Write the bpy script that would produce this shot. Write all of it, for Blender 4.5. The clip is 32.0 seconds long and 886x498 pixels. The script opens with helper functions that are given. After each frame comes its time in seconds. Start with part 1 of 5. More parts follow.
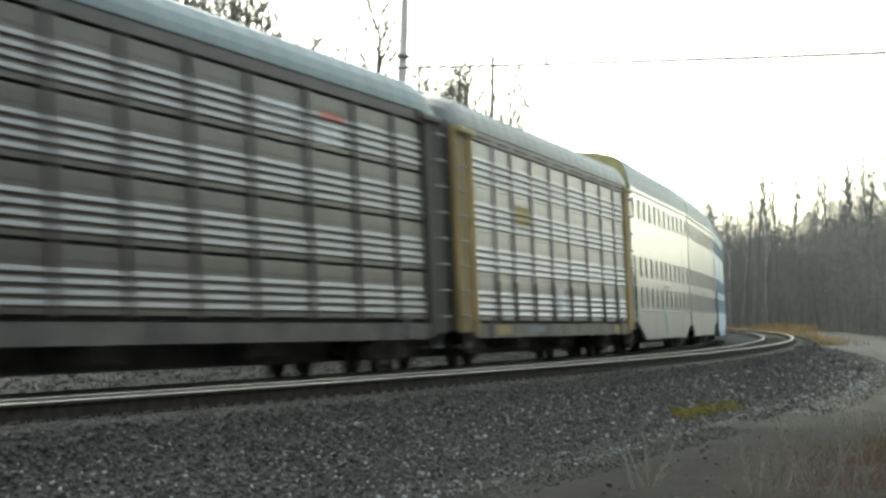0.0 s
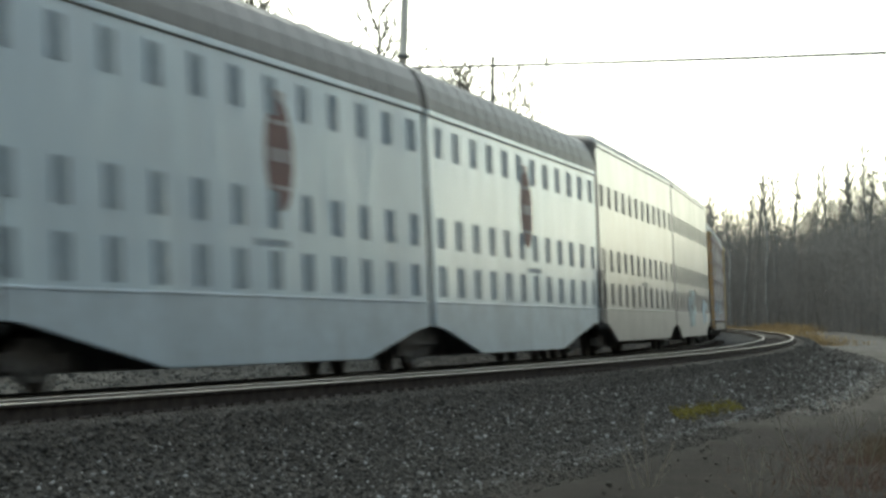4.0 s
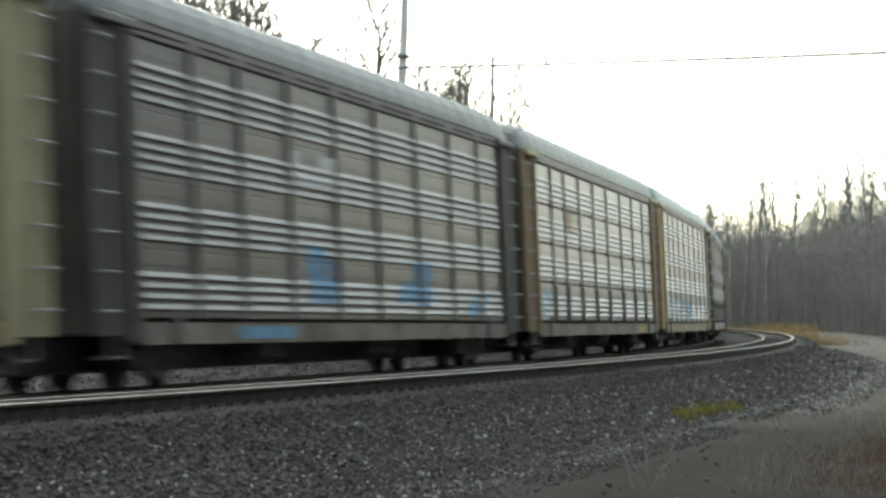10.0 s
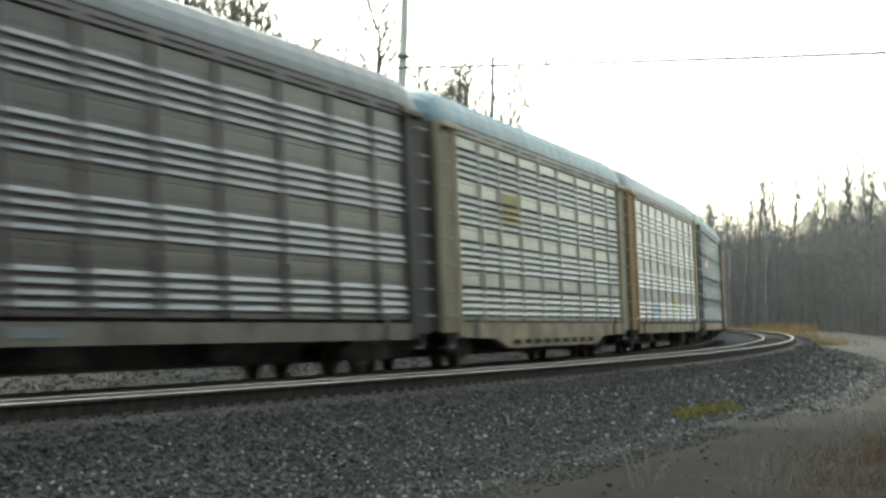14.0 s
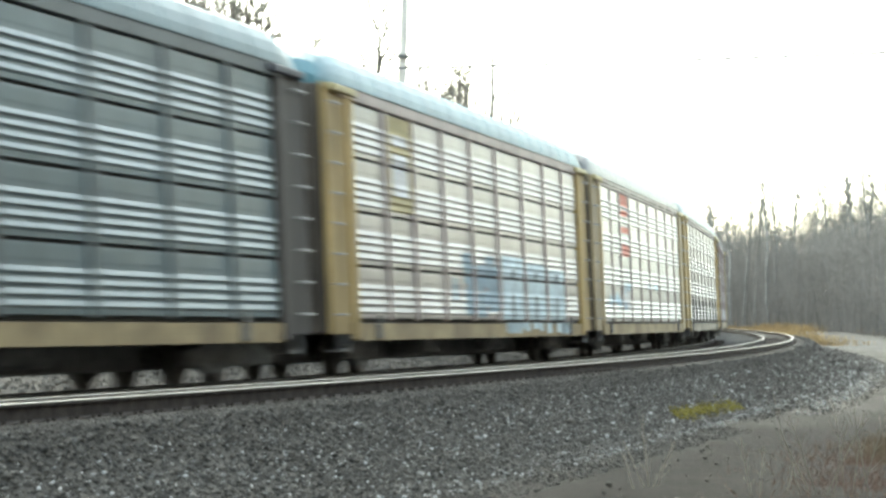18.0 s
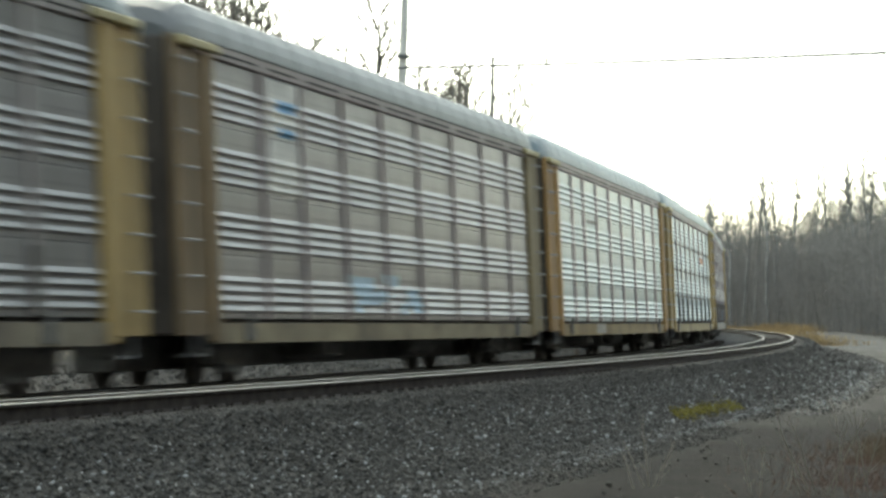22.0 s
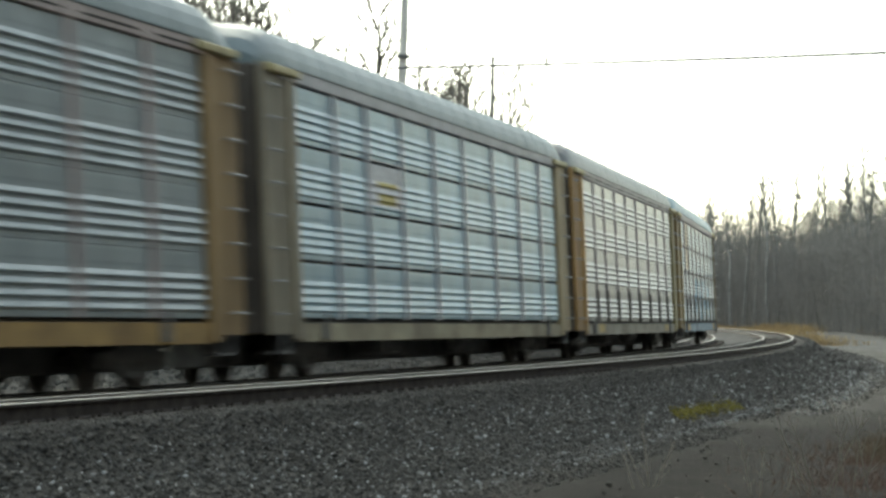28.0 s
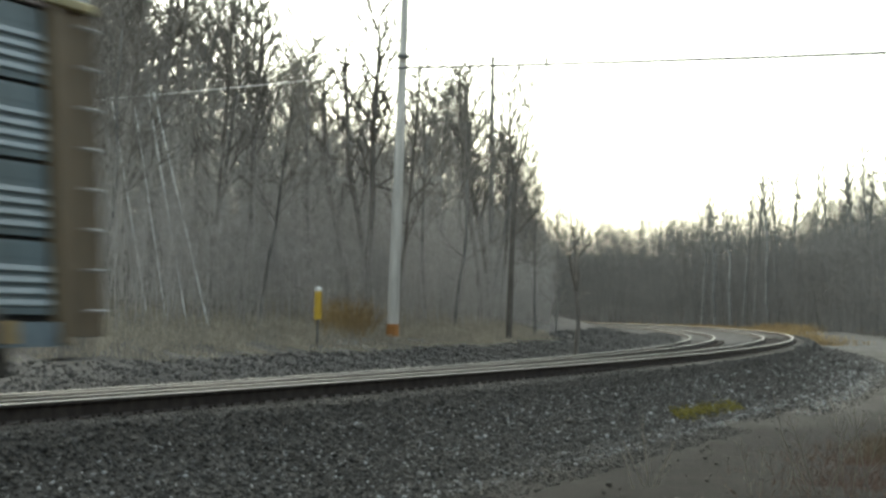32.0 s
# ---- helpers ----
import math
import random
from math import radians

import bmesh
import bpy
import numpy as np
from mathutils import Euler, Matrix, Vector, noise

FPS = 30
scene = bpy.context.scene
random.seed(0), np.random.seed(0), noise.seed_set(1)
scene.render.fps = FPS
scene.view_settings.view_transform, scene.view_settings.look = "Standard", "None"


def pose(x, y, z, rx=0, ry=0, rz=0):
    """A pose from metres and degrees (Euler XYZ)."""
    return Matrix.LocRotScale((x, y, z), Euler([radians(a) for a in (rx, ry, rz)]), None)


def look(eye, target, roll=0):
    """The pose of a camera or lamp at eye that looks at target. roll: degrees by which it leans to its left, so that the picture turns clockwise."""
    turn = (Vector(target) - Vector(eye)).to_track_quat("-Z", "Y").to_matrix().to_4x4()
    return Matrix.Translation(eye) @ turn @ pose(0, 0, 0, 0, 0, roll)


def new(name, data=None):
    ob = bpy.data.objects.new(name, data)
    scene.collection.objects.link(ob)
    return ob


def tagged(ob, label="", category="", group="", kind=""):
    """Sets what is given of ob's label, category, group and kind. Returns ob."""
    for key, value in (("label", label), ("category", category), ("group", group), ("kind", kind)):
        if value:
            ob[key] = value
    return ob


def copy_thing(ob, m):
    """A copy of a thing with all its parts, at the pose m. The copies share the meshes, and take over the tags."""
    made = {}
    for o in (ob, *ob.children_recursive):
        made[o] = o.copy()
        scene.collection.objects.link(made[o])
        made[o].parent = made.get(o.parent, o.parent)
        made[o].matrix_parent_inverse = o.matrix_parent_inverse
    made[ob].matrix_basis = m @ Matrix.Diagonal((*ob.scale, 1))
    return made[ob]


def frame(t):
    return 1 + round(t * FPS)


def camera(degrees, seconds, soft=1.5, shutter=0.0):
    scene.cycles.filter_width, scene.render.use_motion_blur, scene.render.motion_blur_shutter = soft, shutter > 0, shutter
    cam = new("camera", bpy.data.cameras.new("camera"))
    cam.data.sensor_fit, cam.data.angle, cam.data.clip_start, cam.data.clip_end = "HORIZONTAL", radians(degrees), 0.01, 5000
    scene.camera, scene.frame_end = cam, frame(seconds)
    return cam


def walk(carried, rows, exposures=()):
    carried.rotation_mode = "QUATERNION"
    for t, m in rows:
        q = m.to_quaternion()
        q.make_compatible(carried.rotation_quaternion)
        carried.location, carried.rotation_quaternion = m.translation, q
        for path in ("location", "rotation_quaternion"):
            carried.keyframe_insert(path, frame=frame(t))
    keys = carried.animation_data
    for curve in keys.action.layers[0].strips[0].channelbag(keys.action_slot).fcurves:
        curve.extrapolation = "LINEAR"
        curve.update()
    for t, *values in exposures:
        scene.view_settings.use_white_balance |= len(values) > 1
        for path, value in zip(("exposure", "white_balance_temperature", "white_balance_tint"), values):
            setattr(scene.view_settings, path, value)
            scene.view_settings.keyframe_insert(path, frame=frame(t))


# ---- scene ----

# ---------- camera ----------
EYE = (0.0, 0.0, 0.904)
cam = camera(18.89, 32.0, soft=3.0, shutter=0.8)
CAM_POSE = pose(*EYE) @ pose(0, 0, 0, 90 + 1.394, 0, 0) @ pose(0, 0, 0, 0, 0, 1.077)
walk(cam, [(0.0, CAM_POSE), (32.0, CAM_POSE)], [(t, 2.14 + e, 7050, -3) for t, e in (
    (0.0, 0.15), (2.0, -0.1), (4.0, -0.32), (7.0, -0.32), (8.2, -0.12), (9.0, 0.08), (10.0, 0.1), (14.5, 0.15), (15.2, 0.2), (16.3, 1.35), (17.0, 1.34), (19.0, 0.9), (20.0, 0.7), (21.0, 0.25), (23.0, 0.2), (28.0, 0.0), (32.0, -0.05))])

# ---------- light ----------
SUN_EL, SUN_AZ = 32.0, -18.0        # veiled sun ahead, over the woods beyond the train
world = bpy.data.worlds.new("evening_sky")
scene.world = world
world.use_nodes = True
wn = world.node_tree.nodes
sky = wn.new("ShaderNodeTexSky")
sky.sky_type = "NISHITA"
sky.sun_disc = False
sky.sun_elevation = radians(SUN_EL)
sky.sun_rotation = radians(SUN_AZ % 360)
sky.air_density, sky.dust_density, sky.ozone_density = 1.0, 1.0, 1.0
veil = wn.new("ShaderNodeHueSaturation")          # thin cloud greys the blue
veil.inputs["Saturation"].default_value = 0.52
world.node_tree.links.new(sky.outputs[0], veil.inputs["Color"])
world.node_tree.links.new(veil.outputs[0], wn["Background"].inputs[0])
wn["Background"].inputs[1].default_value = 0.10
sun = new("sun", bpy.data.lights.new("sun", "SUN"))
sun.data.energy, sun.data.angle, sun.data.color = 0.55, radians(40), (1.0, 0.94, 0.86)
sdir = Vector((math.sin(radians(SUN_AZ)) * math.cos(radians(SUN_EL)), math.cos(radians(SUN_AZ)) * math.cos(radians(SUN_EL)), math.sin(radians(SUN_EL))))
sun.matrix_world = look(sdir * 50, (0, 0, 0))

# ---------- materials ----------
MATS = {}


def mat(name, colour, rough=0.7, metal=0.0, vary=0.25, scale=3.0, bump=0.0, tint=None, fine=40.0, rnd=0.0, stretch=(1, 1, 1), gloss=0.5):
    """A surface with variation at two scales; rnd: variation from piece to piece."""
    if name in MATS:
        return MATS[name]
    m = bpy.data.materials.new(name)
    m.use_nodes = True
    nt = m.node_tree
    n, link = nt.nodes, nt.links.new
    b = n["Principled BSDF"]
    b.inputs["Roughness"].default_value, b.inputs["Metallic"].default_value = rough, metal
    b.inputs["Specular IOR Level"].default_value = gloss if rough < 0.88 else 0.12
    tc = n.new("ShaderNodeTexCoord")
    mp = n.new("ShaderNodeMapping")
    mp.inputs["Scale"].default_value = stretch
    link(tc.outputs["Object"], mp.inputs["Vector"])
    big, small = n.new("ShaderNodeTexNoise"), n.new("ShaderNodeTexNoise")
    big.inputs["Scale"].default_value, small.inputs["Scale"].default_value = scale, fine
    big.inputs["Detail"].default_value, small.inputs["Detail"].default_value = 5, 3
    for t in (big, small):
        link(mp.outputs[0], t.inputs["Vector"])
    other = tint or tuple(c * (1 - vary) for c in colour)
    ramp = n.new("ShaderNodeValToRGB")
    ramp.color_ramp.elements[0].position, ramp.color_ramp.elements[1].position = 0.35, 0.68
    ramp.color_ramp.elements[0].color, ramp.color_ramp.elements[1].color = (*other, 1), (*colour, 1)
    link(big.outputs[0], ramp.inputs[0])
    hsv = n.new("ShaderNodeHueSaturation")
    mr = n.new("ShaderNodeMapRange")
    mr.inputs[3].default_value, mr.inputs[4].default_value = 1 - vary * 0.8, 1 + vary * 0.8
    link(small.outputs[0], mr.inputs[0])
    value = mr.outputs[0]
    if rnd:
        oi, geo = n.new("ShaderNodeObjectInfo"), n.new("ShaderNodeNewGeometry")
        add = n.new("ShaderNodeMath")
        add.operation = "ADD"
        link(oi.outputs["Random"], add.inputs[0])
        link(geo.outputs["Random Per Island"], add.inputs[1])
        fr = n.new("ShaderNodeMath")
        fr.operation = "FRACT"
        link(add.outputs[0], fr.inputs[0])
        m2 = n.new("ShaderNodeMapRange")
        m2.inputs[3].default_value, m2.inputs[4].default_value = 1 - rnd, 1 + rnd
        link(fr.outputs[0], m2.inputs[0])
        mul = n.new("ShaderNodeMath")
        mul.operation = "MULTIPLY"
        link(value, mul.inputs[0])
        link(m2.outputs[0], mul.inputs[1])
        value = mul.outputs[0]
    link(value, hsv.inputs["Value"])
    link(ramp.outputs[0], hsv.inputs["Color"])
    link(hsv.outputs[0], b.inputs["Base Color"])
    if bump:
        bp = n.new("ShaderNodeBump")
        bp.inputs["Strength"].default_value = 0.6
        bp.inputs["Distance"].default_value = bump
        link(small.outputs[0], bp.inputs["Height"])
        link(bp.outputs[0], b.inputs["Normal"])
    MATS[name] = m
    return m


# ---------- track line ----------
# far track's centre line: a left-hand curve of about 750 m radius, eased at its far end
PX, PY, HD, K0, K1, CANT, GAP_D, ZF = -1.3044, 54.0623, 1.34861, 0.0013448, -0.000444, 0.0611, 4.259, -0.286
S_MIN, S_MAX = -840, 900
_s = np.arange(S_MIN, S_MAX + 1, 1.0)
_k = np.where((_s > 650) | (_s < -70), 0.0005, np.where(_s > 270, 0.0026, K0 + K1 * np.clip(_s, -50, 170) / 100))
_h = np.concatenate([[0], np.cumsum((_k[1:] + _k[:-1]) / 2)])
_h += HD - _h[-S_MIN]
_hm = (_h[1:] + _h[:-1]) / 2
_x = np.concatenate([[0], np.cumsum(np.cos(_hm))])
_y = np.concatenate([[0], np.cumsum(np.sin(_hm))])
_x += PX - _x[-S_MIN]
_y += PY - _y[-S_MIN]


def on_line(s, off=0.0):
    """Plan place and heading on the far track's centre line, off metres towards the viewer's side."""
    x, y, h = np.interp(s, _s, _x), np.interp(s, _s, _y), np.interp(s, _s, _h)
    return x + off * np.sin(h), y - off * np.cos(h), h


def to_line(x, y):
    """Arc place and offset of plan points (arrays)."""
    x, y = np.asarray(x, float), np.asarray(y, float)
    s = np.clip((y - PY) / 0.985, S_MIN, S_MAX)
    for _ in range(12):
        cx, cy, h = on_line(s)
        s = np.clip(s + 0.9 * ((x - cx) * np.cos(h) + (y - cy) * np.sin(h)), S_MIN, S_MAX)
    cx, cy, h = on_line(s)
    return s, (x - cx) * np.sin(h) - (y - cy) * np.cos(h)


PROFILE_O = [-400, -60, -30, -16, -12, -9, -6.8, -5.5, -3.4, -2.3, -1.5, 1.5, 2.1, 2.9, 4.26, 5.6, 5.95, 6.6, 7.4, 9.0, 14, 30, 400]
PROFILE_Z = [6.0, 2.6, 1.6, 1.25, 0.95, 0.42, -0.12, -0.4, -0.75, -0.62, -0.52, -0.47, -0.42, -0.275, -0.2, -0.095, -0.11, -0.52, -0.86, -0.95, -0.95, -0.9, -0.9]


def ground_z(x, y):
    s, o = to_line(x, y)
    x, y = np.asarray(x, float), np.asarray(y, float)
    z = np.interp(o, PROFILE_O, PROFILE_Z)
    rough = np.clip((np.abs(o - 2.2) - 5.2) / 4, 0, 1)
    z = z + rough * (0.07 * np.sin(x * 0.9 + 0.6 * y) * np.sin(y * 0.53 - 0.3 * x) + 0.05 * np.sin(2.3 * x + 1) * np.sin(1.7 * y))
    z = z + 0.75 * np.clip((s - 125) / 60, 0, 1) * np.clip((o - 6.5) / 2.5, 0, 1)
    # low wooded rise behind everything
    r = np.hypot(x, y)
    hill = np.clip((r - 380) / 260, 0, 1) ** 1.2 * 16 * np.clip((np.abs(o - 2) - 14) / 40, 0, 1)
    # bank on the right, built up out of view to block low sky
    near = np.clip((165 - s) / 50, 0, 1)
    bank = np.clip((o - 24) / (45 - 15 * near), 0, 1) ** 1.3 * (12.0 + 7 * near)
    z = z + np.maximum(hill, bank)
    return z


# ---------- mesh helpers ----------
def mesh_of(name, verts, faces, material, smooth=False):
    me = bpy.data.meshes.new(name)
    me.from_pydata([tuple(map(float, v)) for v in verts], [], faces)
    me.materials.append(material)
    if smooth:
        me.polygons.foreach_set("use_smooth", [True] * len(me.polygons))
    me.update()
    return me


def part(name, me, parent, label="", m=None):
    ob = new(name, me)
    ob.parent = parent
    if m is not None:
        ob.matrix_basis = m
    if label:
        ob["label"] = label
    return ob


class Geo:
    """Collects boxes, tubes and sheets into one mesh."""

    def __init__(self):
        self.v, self.f = [], []

    def box(self, x0, x1, y0, y1, z0, z1, c=0.0):
        b = len(self.v)
        if c <= 0:
            self.v += [(x, y, z) for x in (x0, x1) for y in (y0, y1) for z in (z0, z1)]
            self.f += [tuple(b + i for i in q) for q in ((0, 1, 3, 2), (4, 6, 7, 5), (0, 4, 5, 1), (2, 3, 7, 6), (0, 2, 6, 4), (1, 5, 7, 3))]
        else:
            bm = bmesh.new()
            bmesh.ops.create_cube(bm, size=1.0, matrix=Matrix.LocRotScale(((x0 + x1) / 2, (y0 + y1) / 2, (z0 + z1) / 2), None, (x1 - x0, y1 - y0, z1 - z0)))
            bmesh.ops.bevel(bm, geom=bm.edges[:], offset=c, segments=1, affect="EDGES")
            bm.verts.index_update()
            self.v += [v.co[:] for v in bm.verts]
            self.f += [tuple(b + v.index for v in f.verts) for f in bm.faces]
            bm.free()
        return self

    def tube(self, pts, radii, n=6, cap=True):
        b0 = len(self.v)
        pts = [Vector(p) for p in pts]
        for i, p in enumerate(pts):
            d = (pts[min(i + 1, len(pts) - 1)] - pts[max(i - 1, 0)]).normalized()
            u = d.orthogonal().normalized()
            if i and u.dot(pu) < 0.2:
                u = (pu - d * pu.dot(d)).normalized()
            elif i:
                u = (pu - d * pu.dot(d)).normalized()
            pu, w = u, d.cross(u)
            for k in range(n):
                a = 2 * math.pi * k / n
                self.v.append(p + (u * math.cos(a) + w * math.sin(a)) * radii[i])
        for i in range(len(pts) - 1):
            for k in range(n):
                a, c = b0 + i * n + k, b0 + i * n + (k + 1) % n
                self.f.append((a, c, c + n, a + n))
        if cap:
            self.f.append(tuple(b0 + k for k in reversed(range(n))))
            self.f.append(tuple(b0 + (len(pts) - 1) * n + k for k in range(n)))
        return self

    def prism(self, outline, y0, y1):
        """An x-z outline carried from y0 to y1."""
        b, n = len(self.v), len(outline)
        self.v += [(x, y0, z) for x, z in outline] + [(x, y1, z) for x, z in outline]
        self.f += [tuple(b + i for i in range(n)), tuple(b + n + i for i in reversed(range(n)))]
        self.f += [(b + i, b + n + i, b + n + (i + 1) % n, b + (i + 1) % n) for i in range(n)]
        return self

    def disc(self, x, y0, y1, z, r, n=20):
        return self.prism([(x + r * math.cos(2 * math.pi * i / n), z + r * math.sin(2 * math.pi * i / n)) for i in range(n)], y0, y1)

    def mesh(self, name, material, smooth=False):
        return mesh_of(name, self.v, self.f, material, smooth)


# ---------- ground ----------
M_STONE = mat("ballast_stone", (0.115, 0.112, 0.105), 0.92, 0, 0.3, 8.0, 0.0, fine=60, rnd=0.55)
M_STEEL = mat("rail_side_rust", (0.07, 0.06, 0.054), 0.92, 0.0, 0.4, 5.0, 0.004)
M_HEAD = mat("rail_running_face", (0.33, 0.32, 0.3), 0.55, 1.0, 0.2, 2.0, stretch=(0.2, 1, 1))
M_TIE = mat("creosoted_tie", (0.07, 0.06, 0.052), 0.95, 0, 0.5, 6.0, 0.01, rnd=0.3)


def ground_material():
    m = bpy.data.materials.new("trackside_ground")
    m.use_nodes = True
    nt = m.node_tree
    n, link = nt.nodes, nt.links.new
    b = n["Principled BSDF"]
    b.inputs["Roughness"].default_value = 0.97
    b.inputs["Specular IOR Level"].default_value = 0.08
    tc = n.new("ShaderNodeTexCoord")
    col = n.new("ShaderNodeVertexColor")
    col.layer_name = "soil"
    out = col.outputs[0]
    for sc, lo, hi in ((0.55, 0.68, 1.3), (6.0, 0.72, 1.28), (45.0, 0.7, 1.3)):
        t = n.new("ShaderNodeTexNoise")
        t.inputs["Scale"].default_value, t.inputs["Detail"].default_value = sc, 6
        link(tc.outputs["Object"], t.inputs["Vector"])
        mr = n.new("ShaderNodeMapRange")
        mr.inputs[1].default_value, mr.inputs[2].default_value = 0.3, 0.7
        mr.inputs[3].default_value, mr.inputs[4].default_value = lo, hi
        link(t.outputs[0], mr.inputs[0])
        h = n.new("ShaderNodeHueSaturation")
        link(out, h.inputs["Color"])
        link(mr.outputs[0], h.inputs["Value"])
        out = h.outputs[0]
    link(out, b.inputs["Base Color"])
    bp = n.new("ShaderNodeBump")
    bp.inputs["Strength"].default_value, bp.inputs["Distance"].default_value = 0.8, 0.04
    link(t.outputs[0], bp.inputs["Height"])
    link(bp.outputs[0], b.inputs["Normal"])
    return m


def build_ground():
    # strips follow the track: arc places times offsets, dense near the tracks
    ss = np.concatenate([np.arange(-840, -60, 30.0), np.arange(-60, 120, 1.0), np.arange(120, 300, 5.0), np.arange(300, 901, 25.0)])
    oo = np.array([-420, -300, -180, -110, -70, -50, -36, -26, -20, -16, -14, -12, -10.5, -9, -8, -7.2, -6.5, -5.5, -4.6, -3.9, -3.4, -2.8, -2.3, -1.9, -1.5, -0.7, 0.7, 1.5, 2.1, 2.9,
                   3.6, 4.26, 5.0, 5.6, 5.95, 6.2, 6.6, 6.9, 7.4, 7.9, 8.4, 9, 9.6, 10.3, 11, 12, 13, 14, 15.5, 17, 19, 22, 26, 32, 40, 55, 80, 130, 220, 400, 620])
    S, O = np.meshgrid(ss, oo, indexing="ij")
    # keep the sheet from folding on the curve's inner side
    x, y, h = on_line(S.ravel(), O.ravel())
    z = ground_z(x, y)
    n1, n2 = S.shape
    idx = np.arange(n1 * n2).reshape(n1, n2)
    faces = np.stack([idx[:-1, :-1], idx[:-1, 1:], idx[1:, 1:], idx[1:, :-1]], -1).reshape(-1, 4).tolist()
    me = mesh_of("ground", np.stack([x, y, z], 1), faces, ground_material(), True)
    lay = me.color_attributes.new("soil", "FLOAT_COLOR", "POINT")
    o = O.ravel()
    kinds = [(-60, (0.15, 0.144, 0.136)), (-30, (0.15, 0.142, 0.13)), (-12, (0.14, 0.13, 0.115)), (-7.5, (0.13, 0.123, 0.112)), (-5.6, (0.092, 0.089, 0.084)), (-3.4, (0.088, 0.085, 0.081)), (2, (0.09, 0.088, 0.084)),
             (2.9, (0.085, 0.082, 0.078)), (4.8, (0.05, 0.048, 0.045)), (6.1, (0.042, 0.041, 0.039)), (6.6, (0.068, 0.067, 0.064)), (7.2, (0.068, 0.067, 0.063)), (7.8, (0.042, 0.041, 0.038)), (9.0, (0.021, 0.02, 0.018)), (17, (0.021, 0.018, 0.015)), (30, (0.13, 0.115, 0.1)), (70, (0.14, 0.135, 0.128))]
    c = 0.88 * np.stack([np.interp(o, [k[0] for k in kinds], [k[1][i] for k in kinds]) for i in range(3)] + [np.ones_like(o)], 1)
    # pale trodden dirt beside the ballast, further along
    al = S.ravel() + 2.0 * np.sin(o * 1.7)
    dirt = np.clip((al + 8) / 14, 0, 1) * np.clip((o - 6.5) / 1.6, 0, 1) * np.clip((11.2 + 0.03 * al - o) / 1.6, 0, 1)
    road = np.clip((al - 95) / 40, 0, 1) * np.clip((o - 7.2) / 1.5, 0, 1) * np.clip((17 - o) / 3, 0, 1)
    for i, (d, w) in enumerate(((0.088, 0.1), (0.084, 0.097), (0.075, 0.09))):
        c[:, i] += (d - c[:, i]) * dirt
        c[:, i] += (w - c[:, i]) * road
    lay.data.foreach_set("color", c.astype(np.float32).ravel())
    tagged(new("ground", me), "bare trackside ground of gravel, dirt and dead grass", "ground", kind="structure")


build_ground()


def sweep(name, section, s_list, off, z0, material, lean=CANT):
    """Carries a cross-section (lateral, up) along the track."""
    v, f, n = [], [], len(section)
    for s in s_list:
        for a, b in section:
            lat, up = a * math.cos(lean) - b * math.sin(lean), b * math.cos(lean) + a * math.sin(lean)
            x, y, h = on_line(s, off + lat)
            v.append((x, y, z0 + up))
    for i in range(len(s_list) - 1):
        for k in range(n):
            a, b = i * n + k, i * n + (k + 1) % n
            f.append((a, b, b + n, a + n))
    return mesh_of(name, v, f, material)


RAIL_S = list(np.arange(-60, 200, 2.0)) + list(np.arange(200, 460, 10.0))
RAIL_LOW = [(-0.07, -0.186), (0.07, -0.186), (0.07, -0.172), (0.012, -0.15), (0.012, -0.05), (0.036, -0.036), (0.036, -0.006), (-0.036, -0.006), (-0.036, -0.036), (-0.012, -0.05), (-0.012, -0.15), (-0.07, -0.172)]
RAIL_TOP = [(-0.03, -0.0065), (0.0365, -0.0065), (0.0345, -0.003), (0.026, 0.001), (-0.026, 0.001), (-0.03, -0.003)]


def build_track(name, off, z0, label):
    tr = tagged(new(name), label, "railway track", "parallel tracks", "structure")
    for side in (-0.755, 0.755):
        low = part("rail", sweep("rail", [(a + side, b) for a, b in RAIL_LOW], RAIL_S, off, z0, M_STEEL), tr, "rusty brown steel rail")
        part("running_face", sweep("running_face", [(a + side, b) for a, b in RAIL_TOP], RAIL_S, off, z0, M_HEAD), low, "polished bright top of the rail")
    tie = Geo().box(-0.115, 0.115, -1.33, 1.33, -0.36, -0.192, 0.012).mesh("tie", M_TIE)
    plate = Geo()
    for side in (-0.755, 0.755):
        plate.box(-0.1, 0.1, side - 0.19, side + 0.19, -0.195, -0.176, 0.004)
        for px_ in (-0.07, 0.07):
            for py_ in (-0.11, 0.11):
                plate.box(px_ - 0.012, px_ + 0.012, side + py_ - 0.02, side + py_ + 0.02, -0.176, -0.145)
    plates = plate.mesh("tie_plate", M_STEEL)
    rng = random.Random(4)
    s = -44.0
    for i in range(290):
        x, y, h = on_line(s, off)
        m = pose(x, y, z0, 0, 0, math.degrees(h) + rng.uniform(-0.6, 0.6)) @ pose(0, 0, rng.uniform(-0.006, 0.006), -math.degrees(CANT))
        t = part("tie", tie, tr, "", m)
        part("tie_plate", plates, t)
        s += 0.53
    return tr


build_track("track_near", GAP_D, 0.0, "empty curved railway track with rusty rails on grey ballast")
build_track("track_far", 0.0, ZF, "curved railway track that carries the freight train")

